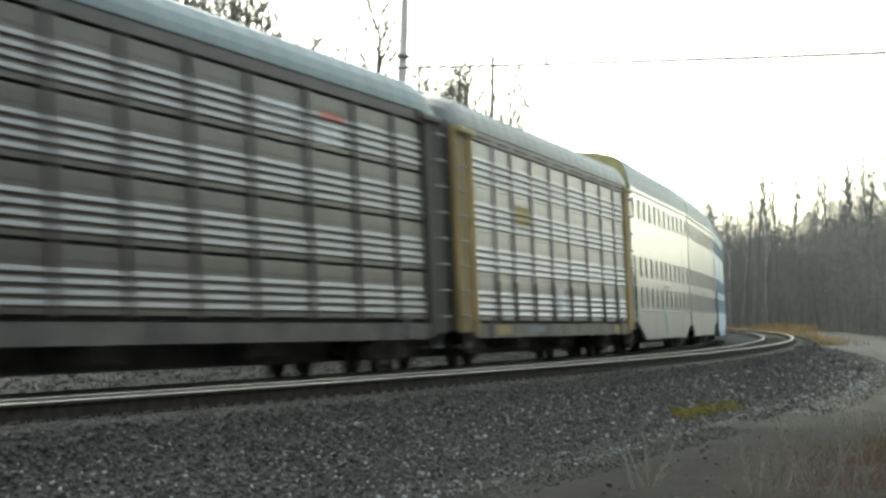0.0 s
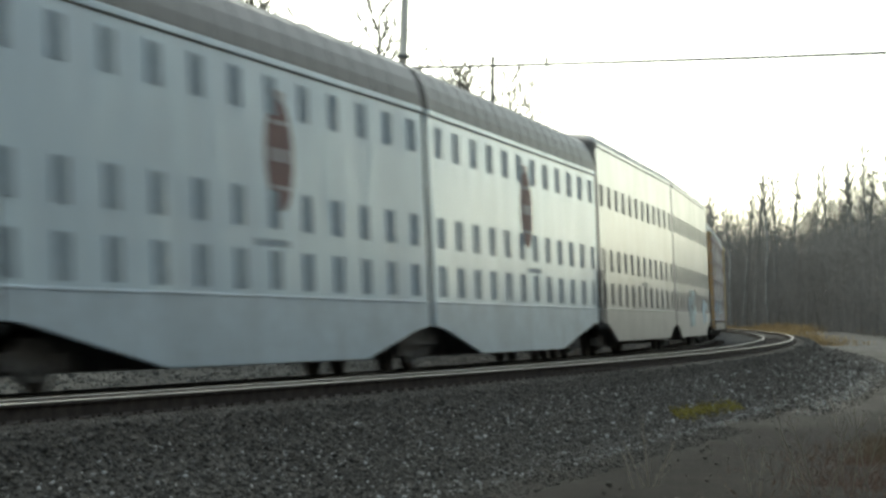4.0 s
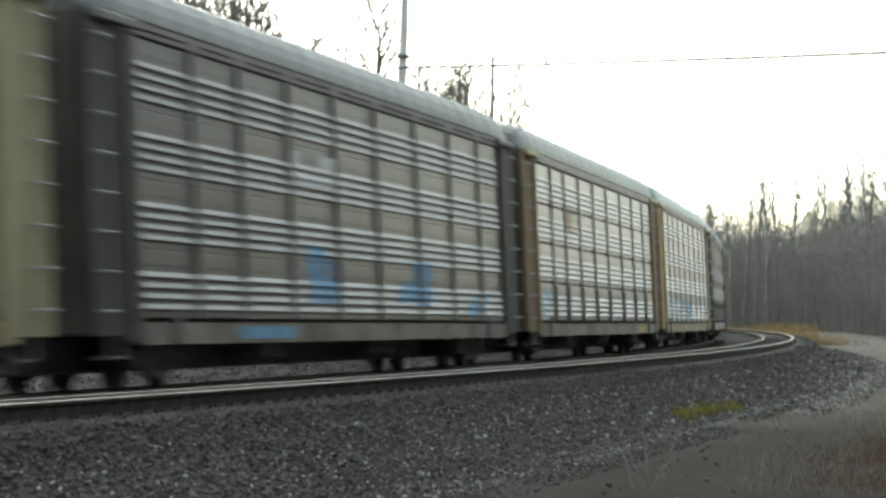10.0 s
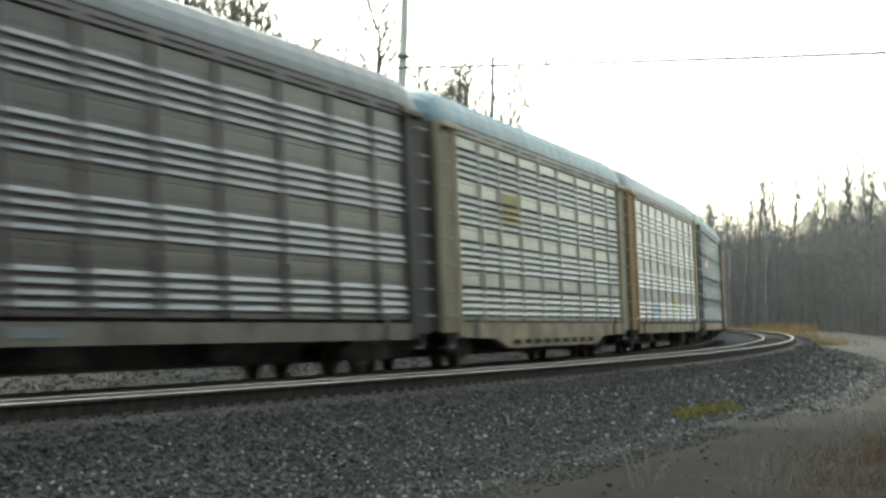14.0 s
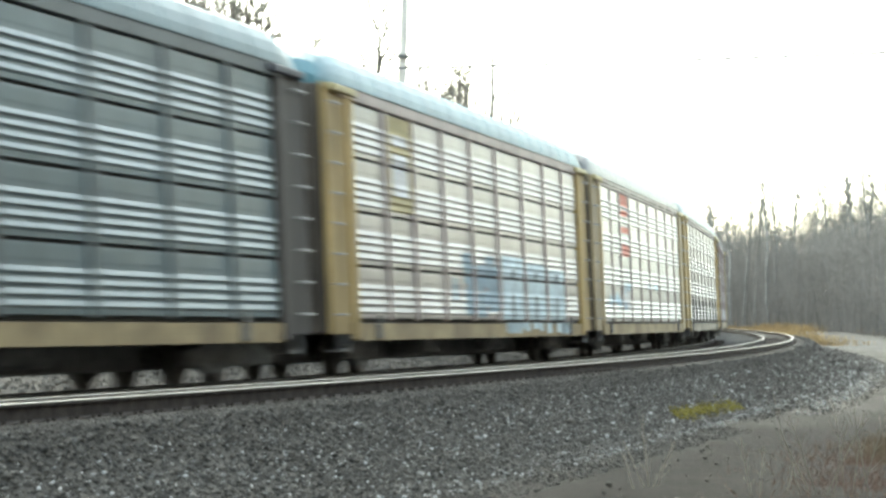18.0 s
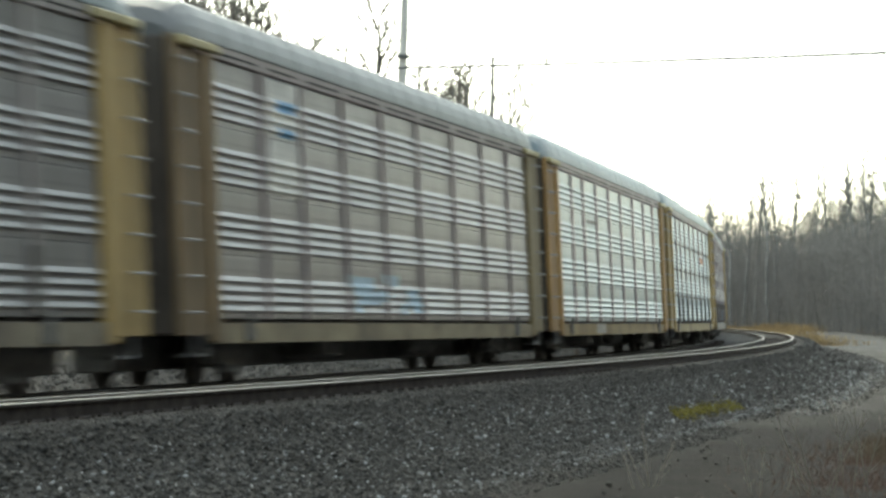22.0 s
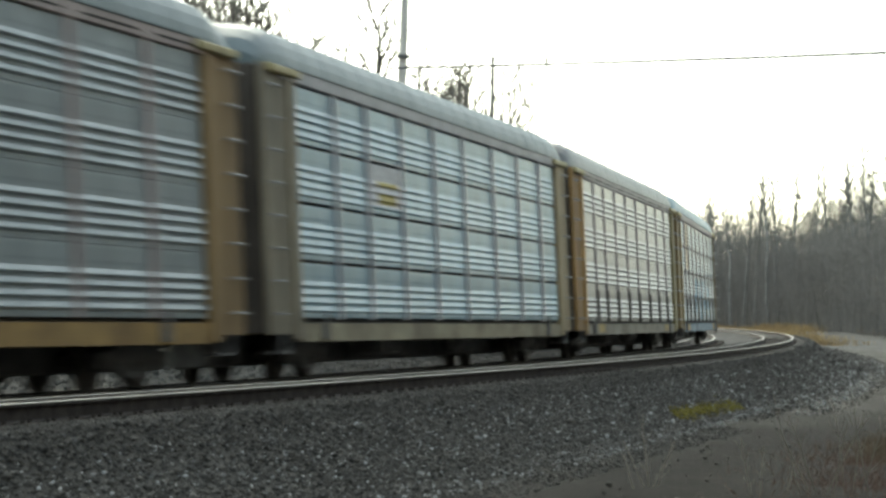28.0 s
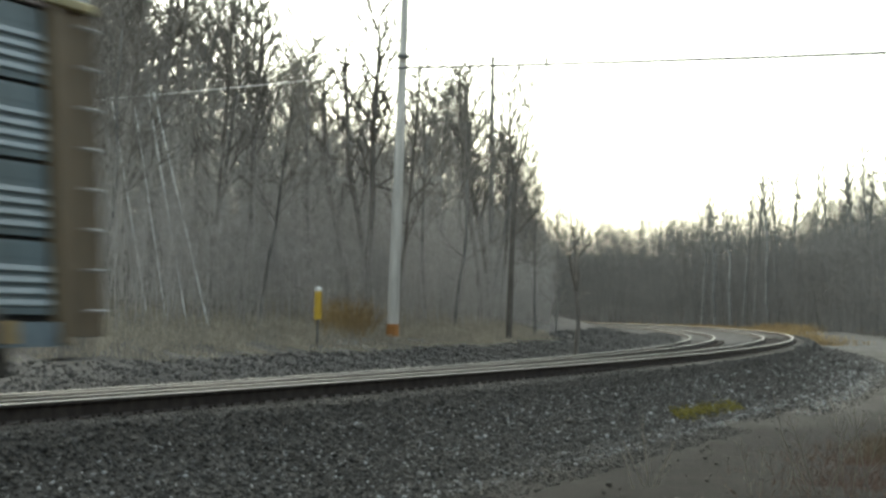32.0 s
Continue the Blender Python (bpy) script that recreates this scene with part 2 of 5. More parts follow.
# ---------- rolling stock ----------
# grimy steel, its colour lifted from black to imitate haze under the cars
M_DARK = mat("hazed_grimy_steel", (0.19, 0.187, 0.18), 0.85, 0.0, 0.5, 4.0, 0.004)
# near-black: the shade of gaps and slots is put into this colour
M_INNER = mat("gap_shade_black", (0.05, 0.048, 0.046), 0.95)
M_WHEEL = mat("wheel_steel", (0.085, 0.075, 0.066), 0.7, 0.3, 0.4, 6.0)
M_RUNG = mat("galvanised_rung", (0.42, 0.42, 0.4), 0.5, 0.2, 0.2, 9.0)
POSTS = [-11.4, -8.8, -6.55, -3.9, -1.1, 1.7, 4.8, 7.7, 10.4, 12.6]
MID = 0.5          # the body's middle, from which frame, roof and trucks are measured
ROW_Z = [0.97, 1.93, 2.89, 3.85, 4.835]
SIDE = 1.48
SHAPES = {}


def row_profile(z0, z1, rib=0.055):
    """Heights and depths over one row of pressed panels: a plain band above four ribs."""
    h, out = z1 - z0, [(z0, 0.0), (z0 + 0.07 * (z1 - z0), 0.0)]
    for i in range(4):
        a, w = z0 + (0.08 + 0.155 * i) * h, 0.155 * h
        out += [(a + 0.06 * w, 0.0), (a + 0.24 * w, rib), (a + 0.34 * w, rib), (a + 0.8 * w, 0.0)]
    return out + [(z0 + 0.74 * h, 0.0), (z0 + 0.78 * h, 0.003), (z0 + 0.96 * h, 0.003), (z1, 0.0)]


def rows_of(gap):
    return [(ROW_Z[i] + gap / 2, ROW_Z[i + 1] - gap / 2) for i in range(4)]


def panel_mesh(x0, x1, z0, z1, material, rib):
    key = (round(x1 - x0, 2), round(z0, 3), round(z1, 3), rib, material.name)
    if key not in SHAPES:
        prof, w = row_profile(z0, z1, rib), (x1 - x0) / 2
        v, f = [], []
        for z, d in prof:
            v += [(-w, -SIDE, z), (-w + 0.05, -SIDE - d, z), (w - 0.05, -SIDE - d, z), (w, -SIDE, z)]
        for i in range(len(prof) - 1):
            for k in range(3):
                a = i * 4 + k
                f.append((a, a + 1, a + 5, a + 4))
        n = len(v)
        v += [(-w, -SIDE + 0.03, z0), (w, -SIDE + 0.03, z0), (w, -SIDE + 0.03, z1), (-w, -SIDE + 0.03, z1)]
        t = (len(prof) - 1) * 4
        f += [(n, n + 3, n + 2, n + 1), (0, n, n + 1, 3), (t, t + 3, n + 2, n + 3)]
        SHAPES[key] = mesh_of("side_panel", v, f, material)
    return SHAPES[key]


def skin(boxes, gap, material, name="painted_patch", off=0.006):
    """Paint laid over the pressed side in rectangles (x0, x1, z0, z1)."""
    v, f = [], []
    for x0, x1, z0, z1 in boxes:
        if z0 < 0.96:
            n = len(v)
            v += [(x0, -1.53, max(z0, 0.61)), (x1, -1.53, max(z0, 0.61)), (x1, -1.53, min(z1, 0.93)), (x0, -1.53, min(z1, 0.93))]
            f.append((n, n + 1, n + 2, n + 3))
        for a, b in rows_of(gap):
            prof = row_profile(a, b, 0.026 if gap > 0.03 else 0.038)
            lo, hi = max(z0, a), min(z1, b)
            if hi - lo < 0.02:
                continue
            zs = [lo] + [z for z, d in prof if lo < z < hi] + [hi]
            n = len(v)
            for z in zs:
                d = np.interp(z, [q[0] for q in prof], [q[1] for q in prof]) + off
                v += [(x0, -SIDE - d, z), (x1, -SIDE - d, z)]
            for i in range(len(zs) - 1):
                f.append((n + 2 * i, n + 2 * i + 1, n + 2 * i + 3, n + 2 * i + 2))
    return mesh_of(name, v, f, material)


def roof_mesh(half, z_edge, z_top, y_half, material, ends=(1, 1)):
    key = ("roof", half, z_edge, z_top, material.name, ends)
    if key in SHAPES:
        return SHAPES[key]
    rise = z_top - z_edge
    prof = [(-1.0, -0.12), (-1.0, 0.04), (-0.985, 0.22), (-0.945, 0.45), (-0.86, 0.68), (-0.7, 0.84), (-0.4, 0.95), (0, 1.0)]
    prof += [(-a, b) for a, b in reversed(prof[:-1])]
    st = []
    if ends[0]:
        st += [(-half, 0.25, 0.93), (-half + 0.25, 0.62, 0.96), (-half + 0.6, 0.86, 0.985), (-half + 1.05, 0.99, 1.0)]
    else:
        st += [(-half, 1, 1)]
    xs = np.arange(-half + 1.2, half - 1.2, 1.31)
    for x in xs:
        st += [(x, 1.0, 1.0), (x + 0.03, 1.018, 1.006), (x + 0.1, 1.018, 1.006), (x + 0.13, 1.0, 1.0)]
    if ends[1]:
        st += [(half - 1.05, 0.99, 1.0), (half - 0.6, 0.86, 0.985), (half - 0.25, 0.62, 0.96), (half, 0.25, 0.93)]
    else:
        st += [(half, 1, 1)]
    v, f, n = [], [], len(prof)
    for x, q, w in st:
        v += [(x, a * y_half * w, z_edge + (b * rise * q if b > 0 else b * rise)) for a, b in prof]
    for i in range(len(st) - 1):
        for k in range(n - 1):
            a = i * n + k
            f.append((a, a + 1, a + n + 1, a + n))
        f.append((i * n + n - 1, i * n, i * n + n, i * n + 2 * n - 1))
    f += [tuple(reversed(range(n))), tuple((len(st) - 1) * n + k for k in range(n))]
    SHAPES[key] = mesh_of("roof", v, f, material, False)
    return SHAPES[key]


WHEEL_R = 0.42


def truck(parent, x):
    """A two-axle freight truck under a car at x."""
    if "bolster" not in SHAPES:
        g = Geo().box(-0.2, 0.2, -1.0, 1.0, 0.36, 0.6, 0.03)
        for a in (-0.88, 0.88):
            g.tube([(a, -0.8, WHEEL_R), (a, 0.8, WHEEL_R)], [0.075, 0.075], 8)
        SHAPES["bolster"] = g.mesh("truck_bolster", M_DARK)
        g = Geo().disc(0, -0.065, 0.065, 0, WHEEL_R, 24)
        g.disc(0, -0.09, 0.09, 0, 0.13, 12)
        g.disc(0, 0.065, 0.095, 0, WHEEL_R + 0.025, 24)
        SHAPES["wheel"] = g.mesh("wheel", M_WHEEL)
        out = [(-1.2, 0.30), (-1.2, 0.52), (-0.7, 0.56), (-0.45, 0.72), (0.45, 0.72), (0.7, 0.56), (1.2, 0.52), (1.2, 0.30), (0.98, 0.28), (0.55, 0.30), (0.35, 0.16), (-0.35, 0.16), (-0.55, 0.30), (-0.98, 0.28)]
        g = Geo().prism(out, -0.08, 0.08)
        for a in (-0.22, 0.0, 0.22):
            g.disc(a, -0.11, 0.0, 0.3, 0.07, 10)
        for a in (-0.88, 0.88):
            g.box(a - 0.14, a + 0.14, -0.12, 0.06, 0.3, 0.54, 0.02)
        SHAPES["side_frame"] = g.mesh("side_frame", M_DARK)
    b = part("truck", SHAPES["bolster"], parent, "black cast-steel truck with two axles", pose(x, 0, 0))
    for sy in (-1, 1):
        part("side_frame", SHAPES["side_frame"], b, "", pose(0, 1.02 * sy, 0, 0, 0, 0 if sy < 0 else 180))
        for a in (-0.88, 0.88):
            part("wheel", SHAPES["wheel"], b, "", pose(a, 0.755 * sy, WHEEL_R, 0, 0, 0 if sy < 0 else 180))


def patches(car, items, gap, name, label, lift=0.0):
    for n_, (colour, boxes) in enumerate(items):
        if len(boxes) > 1:
            for i, b in enumerate(boxes):
                patches(car, [((0, 0, 0), [])] * n_ + [(colour, [b])], gap, name, label, 0.0001 * i)
            continue
        if not boxes:
            continue
        m = mat("paint_%s_%d_%d_%d" % ((name,) + tuple(int(c * 100) for c in colour)), colour, 0.65, 0.0, 0.35, 2.0, fine=12)
        part(name, skin(boxes, gap, m, name, 0.006 + 0.005 * n_ + lift), car, label)


def autorack(k, label, side, ends, sill, roof, lines=False, ends_back=None, post=None, low=False, emblem=(), graffiti=(), sill_patch=(), hood=(0.5, 0.43, 0.22), louvres=False, belly=False):
    """An enclosed car carrier, local x along the track, the -y side towards the viewer, z from the rail's top."""
    car = tagged(new("autorack_car"), label, "freight car", "cars of the train")
    gap = 0.06 if lines else 0.008
    code = "%d_%d_%d" % tuple(int(c * 200) for c in side)
    m_side = mat("pressed_steel_" + code + ("_seamed" if lines else ""), tuple(c * 0.78 for c in side), 0.36, 0.0, 0.3, 0.9, 0.0, gloss=0.3, tint=tuple(c * 0.56 for c in side), fine=14, rnd=0.12, stretch=(1, 1, 0.35))
    m_post = mat("post_paint_%d_%d_%d" % tuple(int(c * 200) for c in (post or side)), tuple(c * q for c, q in zip(post or side, (1.12, 1.04, 1.03))), 0.55, 0.0, 0.3, 1.2, fine=20)
    m_end = mat("end_paint_%d_%d_%d" % tuple(int(c * 200) for c in ends), ends, 0.65, 0.0, 0.4, 1.0, tint=tuple(c * 0.6 for c in ends), fine=9, stretch=(1, 1, 0.3))
    e2 = ends_back or ends
    m_end2 = mat("end_paint_%d_%d_%d" % tuple(int(c * 200) for c in e2), e2, 0.65, 0.0, 0.4, 1.0, tint=tuple(c * 0.6 for c in e2), fine=9, stretch=(1, 1, 0.3))
    m_sill = mat("sill_paint_%d_%d_%d" % tuple(int(c * 200) for c in sill), sill, 0.7, 0.0, 0.6, 0.9, tint=(sill[0] * 0.5, sill[1] * 0.47, sill[2] * 0.48), fine=4)
    m_roof = mat("roof_paint_%d_%d_%d" % tuple(int(c * 200) for c in roof), tuple(c * 0.32 for c in roof), 0.45, 0.0, 0.25, 0.7, fine=8, gloss=0.25)
    m_hood = mat("hood_paint_%d" % int(hood[2] * 200), hood, 0.6, 0.0, 0.3, 2.0)
    # dark backing box, so that gaps between panels look shaded
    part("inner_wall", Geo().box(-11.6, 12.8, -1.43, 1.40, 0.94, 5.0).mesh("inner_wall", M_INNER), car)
    for i in range(len(POSTS) - 1):
        for z0, z1 in rows_of(gap):
            x0, x1 = POSTS[i] + 0.09, POSTS[i + 1] - 0.09
            part("side_panel", panel_mesh(x0, x1, z0, z1, m_side, 0.026 if lines else 0.038), car, "", pose((x0 + x1) / 2, 0, 0))
    key = ("post", m_post.name)
    if key not in SHAPES:
        SHAPES[key] = Geo().box(-0.1, 0.1, -1.525, -1.42, 0.96, 4.88, 0.012).mesh("side_post", m_post)
    for x in POSTS[1:-1]:
        part("side_post", SHAPES[key], car, "", pose(x, 0, 0))
    if low:
        if "stiff" not in SHAPES:
            SHAPES["stiff"] = Geo().box(-0.11, 0.11, -1.55, -1.44, 0.97, 1.86, 0.02).mesh("lower_stiffener", mat("stiffener_grime", (0.19, 0.17, 0.155), 0.8))
        for a, b in zip(POSTS[:-1], POSTS[1:]):
            for q in (0.0,):
                if a + q * (b - a) > -11.3:
                    part("lower_stiffener", SHAPES["stiff"], car, "dark lower stiffener", pose(a + q * (b - a), 0, 0))
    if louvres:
        # slots are near-black boxes on the ribs, their shade is colour only
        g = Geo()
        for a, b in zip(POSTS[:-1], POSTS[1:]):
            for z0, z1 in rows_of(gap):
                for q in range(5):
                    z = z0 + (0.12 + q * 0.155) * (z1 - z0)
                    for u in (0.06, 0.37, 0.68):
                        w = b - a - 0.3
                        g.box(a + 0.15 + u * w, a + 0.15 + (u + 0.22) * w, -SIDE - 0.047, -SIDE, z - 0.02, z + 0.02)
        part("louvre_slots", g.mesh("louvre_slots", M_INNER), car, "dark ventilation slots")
    # far side, top chord, sill, frame
    g = Geo()
    for z0, z1 in rows_of(0.01):
        prof = row_profile(z0, z1)
        n = len(g.v)
        for z, d in prof:
            g.v += [(-11.4, SIDE + d, z), (12.6, SIDE + d, z)]
        g.f += [(n + 2 * i, n + 2 * i + 2, n + 2 * i + 3, n + 2 * i + 1) for i in range(len(prof) - 1)]
    part("far_side_panel", g.mesh("far_side_panel", m_side), car)
    part("top_chord", Geo().box(-12.6, 12.6, -1.53, -1.40, 4.845, 5.06, 0.012).box(-12.6, 12.6, 1.40, 1.53, 4.845, 5.06, 0.012).mesh("top_chord", m_post), car, "", pose(MID, 0, 0))
    # near-black strips draw the shade of roof seam and chord slots
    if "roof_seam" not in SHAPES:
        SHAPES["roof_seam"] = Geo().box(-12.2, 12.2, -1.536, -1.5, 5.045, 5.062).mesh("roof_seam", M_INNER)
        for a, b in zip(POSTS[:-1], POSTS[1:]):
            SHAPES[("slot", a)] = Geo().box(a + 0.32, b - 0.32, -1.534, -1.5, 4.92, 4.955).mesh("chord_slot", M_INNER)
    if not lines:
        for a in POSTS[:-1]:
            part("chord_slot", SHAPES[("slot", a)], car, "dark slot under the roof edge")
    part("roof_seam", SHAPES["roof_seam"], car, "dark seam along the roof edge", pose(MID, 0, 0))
    if belly:
        out = [(-12.2, 0.93), (-12.2, 0.62), (-8.2, 0.58), (-6.6, 0.36), (6.6, 0.36), (8.2, 0.58), (12.2, 0.62), (12.2, 0.93)]
    else:
        out = [(-12.35, 0.905), (-12.35, 0.66), (-12.1, 0.6), (12.1, 0.6), (12.35, 0.66), (12.35, 0.905)]
    part("side_sill", Geo().prism(out, -1.52, -1.40).prism(out, 1.40, 1.52).mesh("side_sill", m_sill), car, "", pose(MID, 0, 0))
    if belly:
        # cutouts drawn as near-black boxes, shade by colour
        g = Geo()
        for i in range(9):
            g.box(-6.0 + i * 1.4, -5.1 + i * 1.4, -1.535, -1.45, 0.43, 0.55)
        part("belly_slots", g.mesh("belly_slots", M_INNER), car, "dark slots in the lower sill", pose(MID, 0, 0))
    fr = SHAPES.get("frame")
    if fr is None:
        fr = SHAPES["frame"] = Geo().box(-13.3, 13.3, -0.32, 0.32, 0.24, 0.9, 0.03).mesh("centre_sill", M_DARK)
        SHAPES["deck"] = Geo().box(-12.6, 12.6, -1.38, 1.38, 0.78, 0.94).mesh("floor_deck", M_DARK)
        SHAPES["bearer"] = Geo().box(-0.08, 0.08, -1.36, 1.36, 0.6, 0.79).mesh("cross_bearer", M_DARK)
        SHAPES["gear"] = Geo().box(-5.2, -3.9, -1.2, -0.5, 0.34, 0.72, 0.05).mesh("brake_gear_box", M_DARK)
        SHAPES["air"] = Geo().tube([(2.15, -0.85, 0.52), (2.25, -0.85, 0.52), (4.05, -0.85, 0.52), (4.15, -0.85, 0.52)], [0.13, 0.2, 0.2, 0.13], 12).mesh("air_reservoir", M_DARK)
        g = Geo()
        for x in (0.0,):
            g.box(x - 0.16, x + 0.16, -1.57, -1.5, 0.62, 0.9, 0.02).box(x - 0.07, x + 0.07, -1.6, -1.55, 0.9, 1.06, 0.01)
        SHAPES["bracket"] = g.mesh("jacking_bracket", M_DARK)
    for name_, key_ in (("centre_sill", "frame"), ("floor_deck", "deck"), ("brake_gear_box", "gear"), ("air_reservoir", "air")):
        part(name_, SHAPES[key_], car, "grimy steel, coloured lighter for haze", pose(MID, 0, 0))
    for x in (-7.5, -5, -2.5, 0, 2.5, 5, 7.5):
        part("cross_bearer", SHAPES["bearer"], car, "", pose(MID + x, 0, 0))
    for x in (-10.0, 10.7):
        part("jacking_bracket", SHAPES["bracket"], car, "", pose(x, 0, 0))
    part("roof", roof_mesh(13.62, 5.07, 5.85, 1.5, m_roof), car, "", pose(MID, 0, 0))
    # both ends: corner post, recessed ladder wall, rungs, hood, end doors, coupler
    for sx, me_ in ((-1, m_end), (1, m_end2)):
        key = ("end", sx, me_.name)
        if key not in SHAPES:
            p0 = POSTS[0] if sx < 0 else POSTS[-1]
            a, b = sorted((p0 - 0.02 * -sx, p0 + 0.36 * sx))
            SHAPES[key] = Geo().box(a, b, -1.56, -1.38, 0.62, 4.9, 0.02).mesh("corner_post", me_)
            a, b = sorted((p0 + 0.36 * sx, -13.15 if sx < 0 else 14.15))
            g = Geo().box(a, b, -1.50, -1.42, 0.72, 5.02, 0.008)
            SHAPES[key + ("w",)] = g.mesh("ladder_bay_wall", mat(me_.name + "_bay", tuple(c * 0.85 for c in (ends if sx < 0 else e2)), 0.7, 0, 0.4, 1.0, fine=9, stretch=(1, 1, 0.3)))
            # door colour holds both dirt and the shade of the gap between cars
            SHAPES[key + ("d",)] = Geo().box(a, b - 0.06 if sx > 0 else b, -1.38, 1.38, 0.74, 5.02, 0.03).mesh("end_door", mat("dirty_shaded_end_door", (0.1, 0.085, 0.07), 0.85, 0, 0.4, 1.0))
        part("corner_post", SHAPES[key], car)
        part("corner_post", SHAPES[key], car, "", pose(0, 2.94, 0))
        part("ladder_bay_wall", SHAPES[key + ("w",)], car)
        part("ladder_bay_wall", SHAPES[key + ("w",)], car, "", pose(0, 2.92, 0))
        part("end_door", SHAPES[key + ("d",)], car, "folding end door coloured dark for dirt and the gap's shade")
        hk = ("hood", sx, m_hood.name)
        if hk not in SHAPES:
            a, b = (-12.9, -11.2) if sx < 0 else (12.3, 14.0)
            SHAPES[hk] = Geo().box(a, b, -1.6, -1.34, 4.9, 5.03, 0.02).mesh("door_track_hood", m_hood)
        part("door_track_hood", SHAPES[hk], car)
        if "rung" not in SHAPES:
            SHAPES["rung"] = Geo().tube([(-0.24, 0.08, 0), (-0.24, -0.06, 0), (0.24, -0.06, 0), (0.24, 0.08, 0)], [0.016] * 4, 5).mesh("rung", M_RUNG)
            SHAPES["knuckle"] = Geo().box(-0.05, 0.42, -0.1, 0.1, 0.72, 0.96, 0.03).box(0.25, 0.62, -0.17, 0.12, 0.7, 0.98, 0.04).mesh("coupler", M_DARK)
            SHAPES["step"] = Geo().box(-0.3, 0.3, -1.5, -1.2, 0.42, 0.46).box(-0.32, -0.28, -1.5, -1.44, 0.42, 0.78).box(0.28, 0.32, -1.5, -1.44, 0.42, 0.78).mesh("sill_step", M_DARK)
        for i in range(8):
            part("rung", SHAPES["rung"], car, "", pose(-12.75 if sx < 0 else 13.75, -1.55, 1.05 + 0.52 * i))
        part("coupler", SHAPES["knuckle"], car, "", pose(MID + 13.35 * sx, 0, 0, 0, 0, 0 if sx > 0 else 180))
        part("sill_step", SHAPES["step"], car, "", pose(MID + 12.8 * sx, 0, 0))
        truck(car, MID + 10.05 * sx)
    patches(car, emblem, gap, "emblem", "plain painted owner's emblem")
    patches(car, graffiti, gap, "graffiti", "spray-painted graffiti over the ribs")
    patches(car, sill_patch, gap, "sill_patch", "patch of paint on the sill")
    return car


def carrier_unit(front, label, side, roof, emblem=None, graffiti=(), end=(0.2, 0.19, 0.18), cut=(7.4, 8.4), top=5.14, crown=6.28, low=0.27):
    """One half of an articulated smooth-sided car carrier; front: the leading half."""
    u = tagged(new("articulated_carrier"), label, "freight car", "cars of the train")
    f = 1 if front else -1          # +1: outer end at -x
    code = "%d_%d_%d" % tuple(int(c * 200) for c in side)
    m_side = mat("smooth_side_" + code, tuple(min(0.9, c * 0.82) for c in side), 0.27, 0.0, 0.12, 0.45, 0.07, tint=tuple(min(0.86, c * 0.7) for c in side), fine=0.9, stretch=(1, 1, 0.5))
    m_low = mat("smooth_low_" + code, tuple(min(0.88, c * 0.68) for c in side), 0.4, 0.0, 0.3, 0.8, tint=tuple(c * 0.55 for c in side), fine=5.0)
    m_roof = mat("carrier_roof_%d_%d_%d" % tuple(int(c * 200) for c in roof), tuple(c * 0.3 for c in roof), 0.45, 0.0, 0.15, 0.6, fine=8, gloss=0.25)
    m_vent = mat("vent_mesh_" + code, tuple(c * 0.42 for c in side), 0.7, 0.0, 0.2, 5.0)
    H = 10.95
    out = [(-10.9, 1.32), (-10.9, 0.95), (-9.6, 0.9), (-cut[0], low), (cut[1], low), (9.9, 0.78), (H, 0.86), (H, 1.32)]
    up = [(-H + 0.05, 1.32), (H, 1.32), (H, top), (-H + 0.05, top)]
    out, up = [(f * a, b) for a, b in out], [(f * a, b) for a, b in up]
    part("lower_side", Geo().prism(out, -1.505, -1.44).prism(out, 1.44, 1.505).mesh("lower_side", m_low), u)
    part("upper_side", Geo().prism(up, -1.49, -1.44).prism(up, 1.44, 1.49).mesh("upper_side", m_side), u)
    part("crease", Geo().box(-H + 0.06, H - 0.06, -1.515, -1.44, 1.30, 1.35, 0.008).mesh("crease", m_low), u)
    # same dark backing behind the smooth sides, shade by colour
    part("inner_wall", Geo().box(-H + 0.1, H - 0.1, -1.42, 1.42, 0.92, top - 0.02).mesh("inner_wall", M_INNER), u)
    part("underframe", Geo().box(-10.8, 10.8, -0.4, 0.4, 0.25, 0.95, 0.03).mesh("underframe", M_DARK), u, "black underframe")
    part("roof", roof_mesh(H, top + 0.02, crown, 1.5, m_roof, (int(front and top > 5.5), int(top > 5.5 and not front))), u)
    part("roof_edge_strip", Geo().box(-H, H, -1.525, -1.45, top - 0.09, top + 0.02, 0.01).mesh("roof_edge_strip", m_side), u)
    if ("vent", code) not in SHAPES:
        g = Geo()
        for i in range(10):
            g.box(-0.2, 0.2, -1.51, -1.47, -0.29 + i * 0.06, -0.265 + i * 0.06)
        g.box(-0.22, -0.19, -1.512, -1.47, -0.31, 0.31).box(0.19, 0.22, -1.512, -1.47, -0.31, 0.31).box(-0.21, 0.21, -1.5, -1.48, -0.3, 0.3)
        SHAPES[("vent", code)] = g.mesh("vent", m_vent)
        SHAPES[("mark", code)] = Geo().box(-0.18, 0.18, -1.5, -1.48, -0.03, 0.03).mesh("drain_slot", m_vent)
    for i in range(12):
        x = -10.0 + i * 1.82
        for z in (4.55, 2.72, 1.75):
            part("vent", SHAPES[("vent", code)], u, "dark perforated ventilation panel", pose(x, 0, z))
        if i % 2:
            part("drain_slot", SHAPES[("mark", code)], u, "", pose(x, -0.0, 1.46))
    if emblem:
        ex = 1.3 if front else -0.1
        bm = Geo()
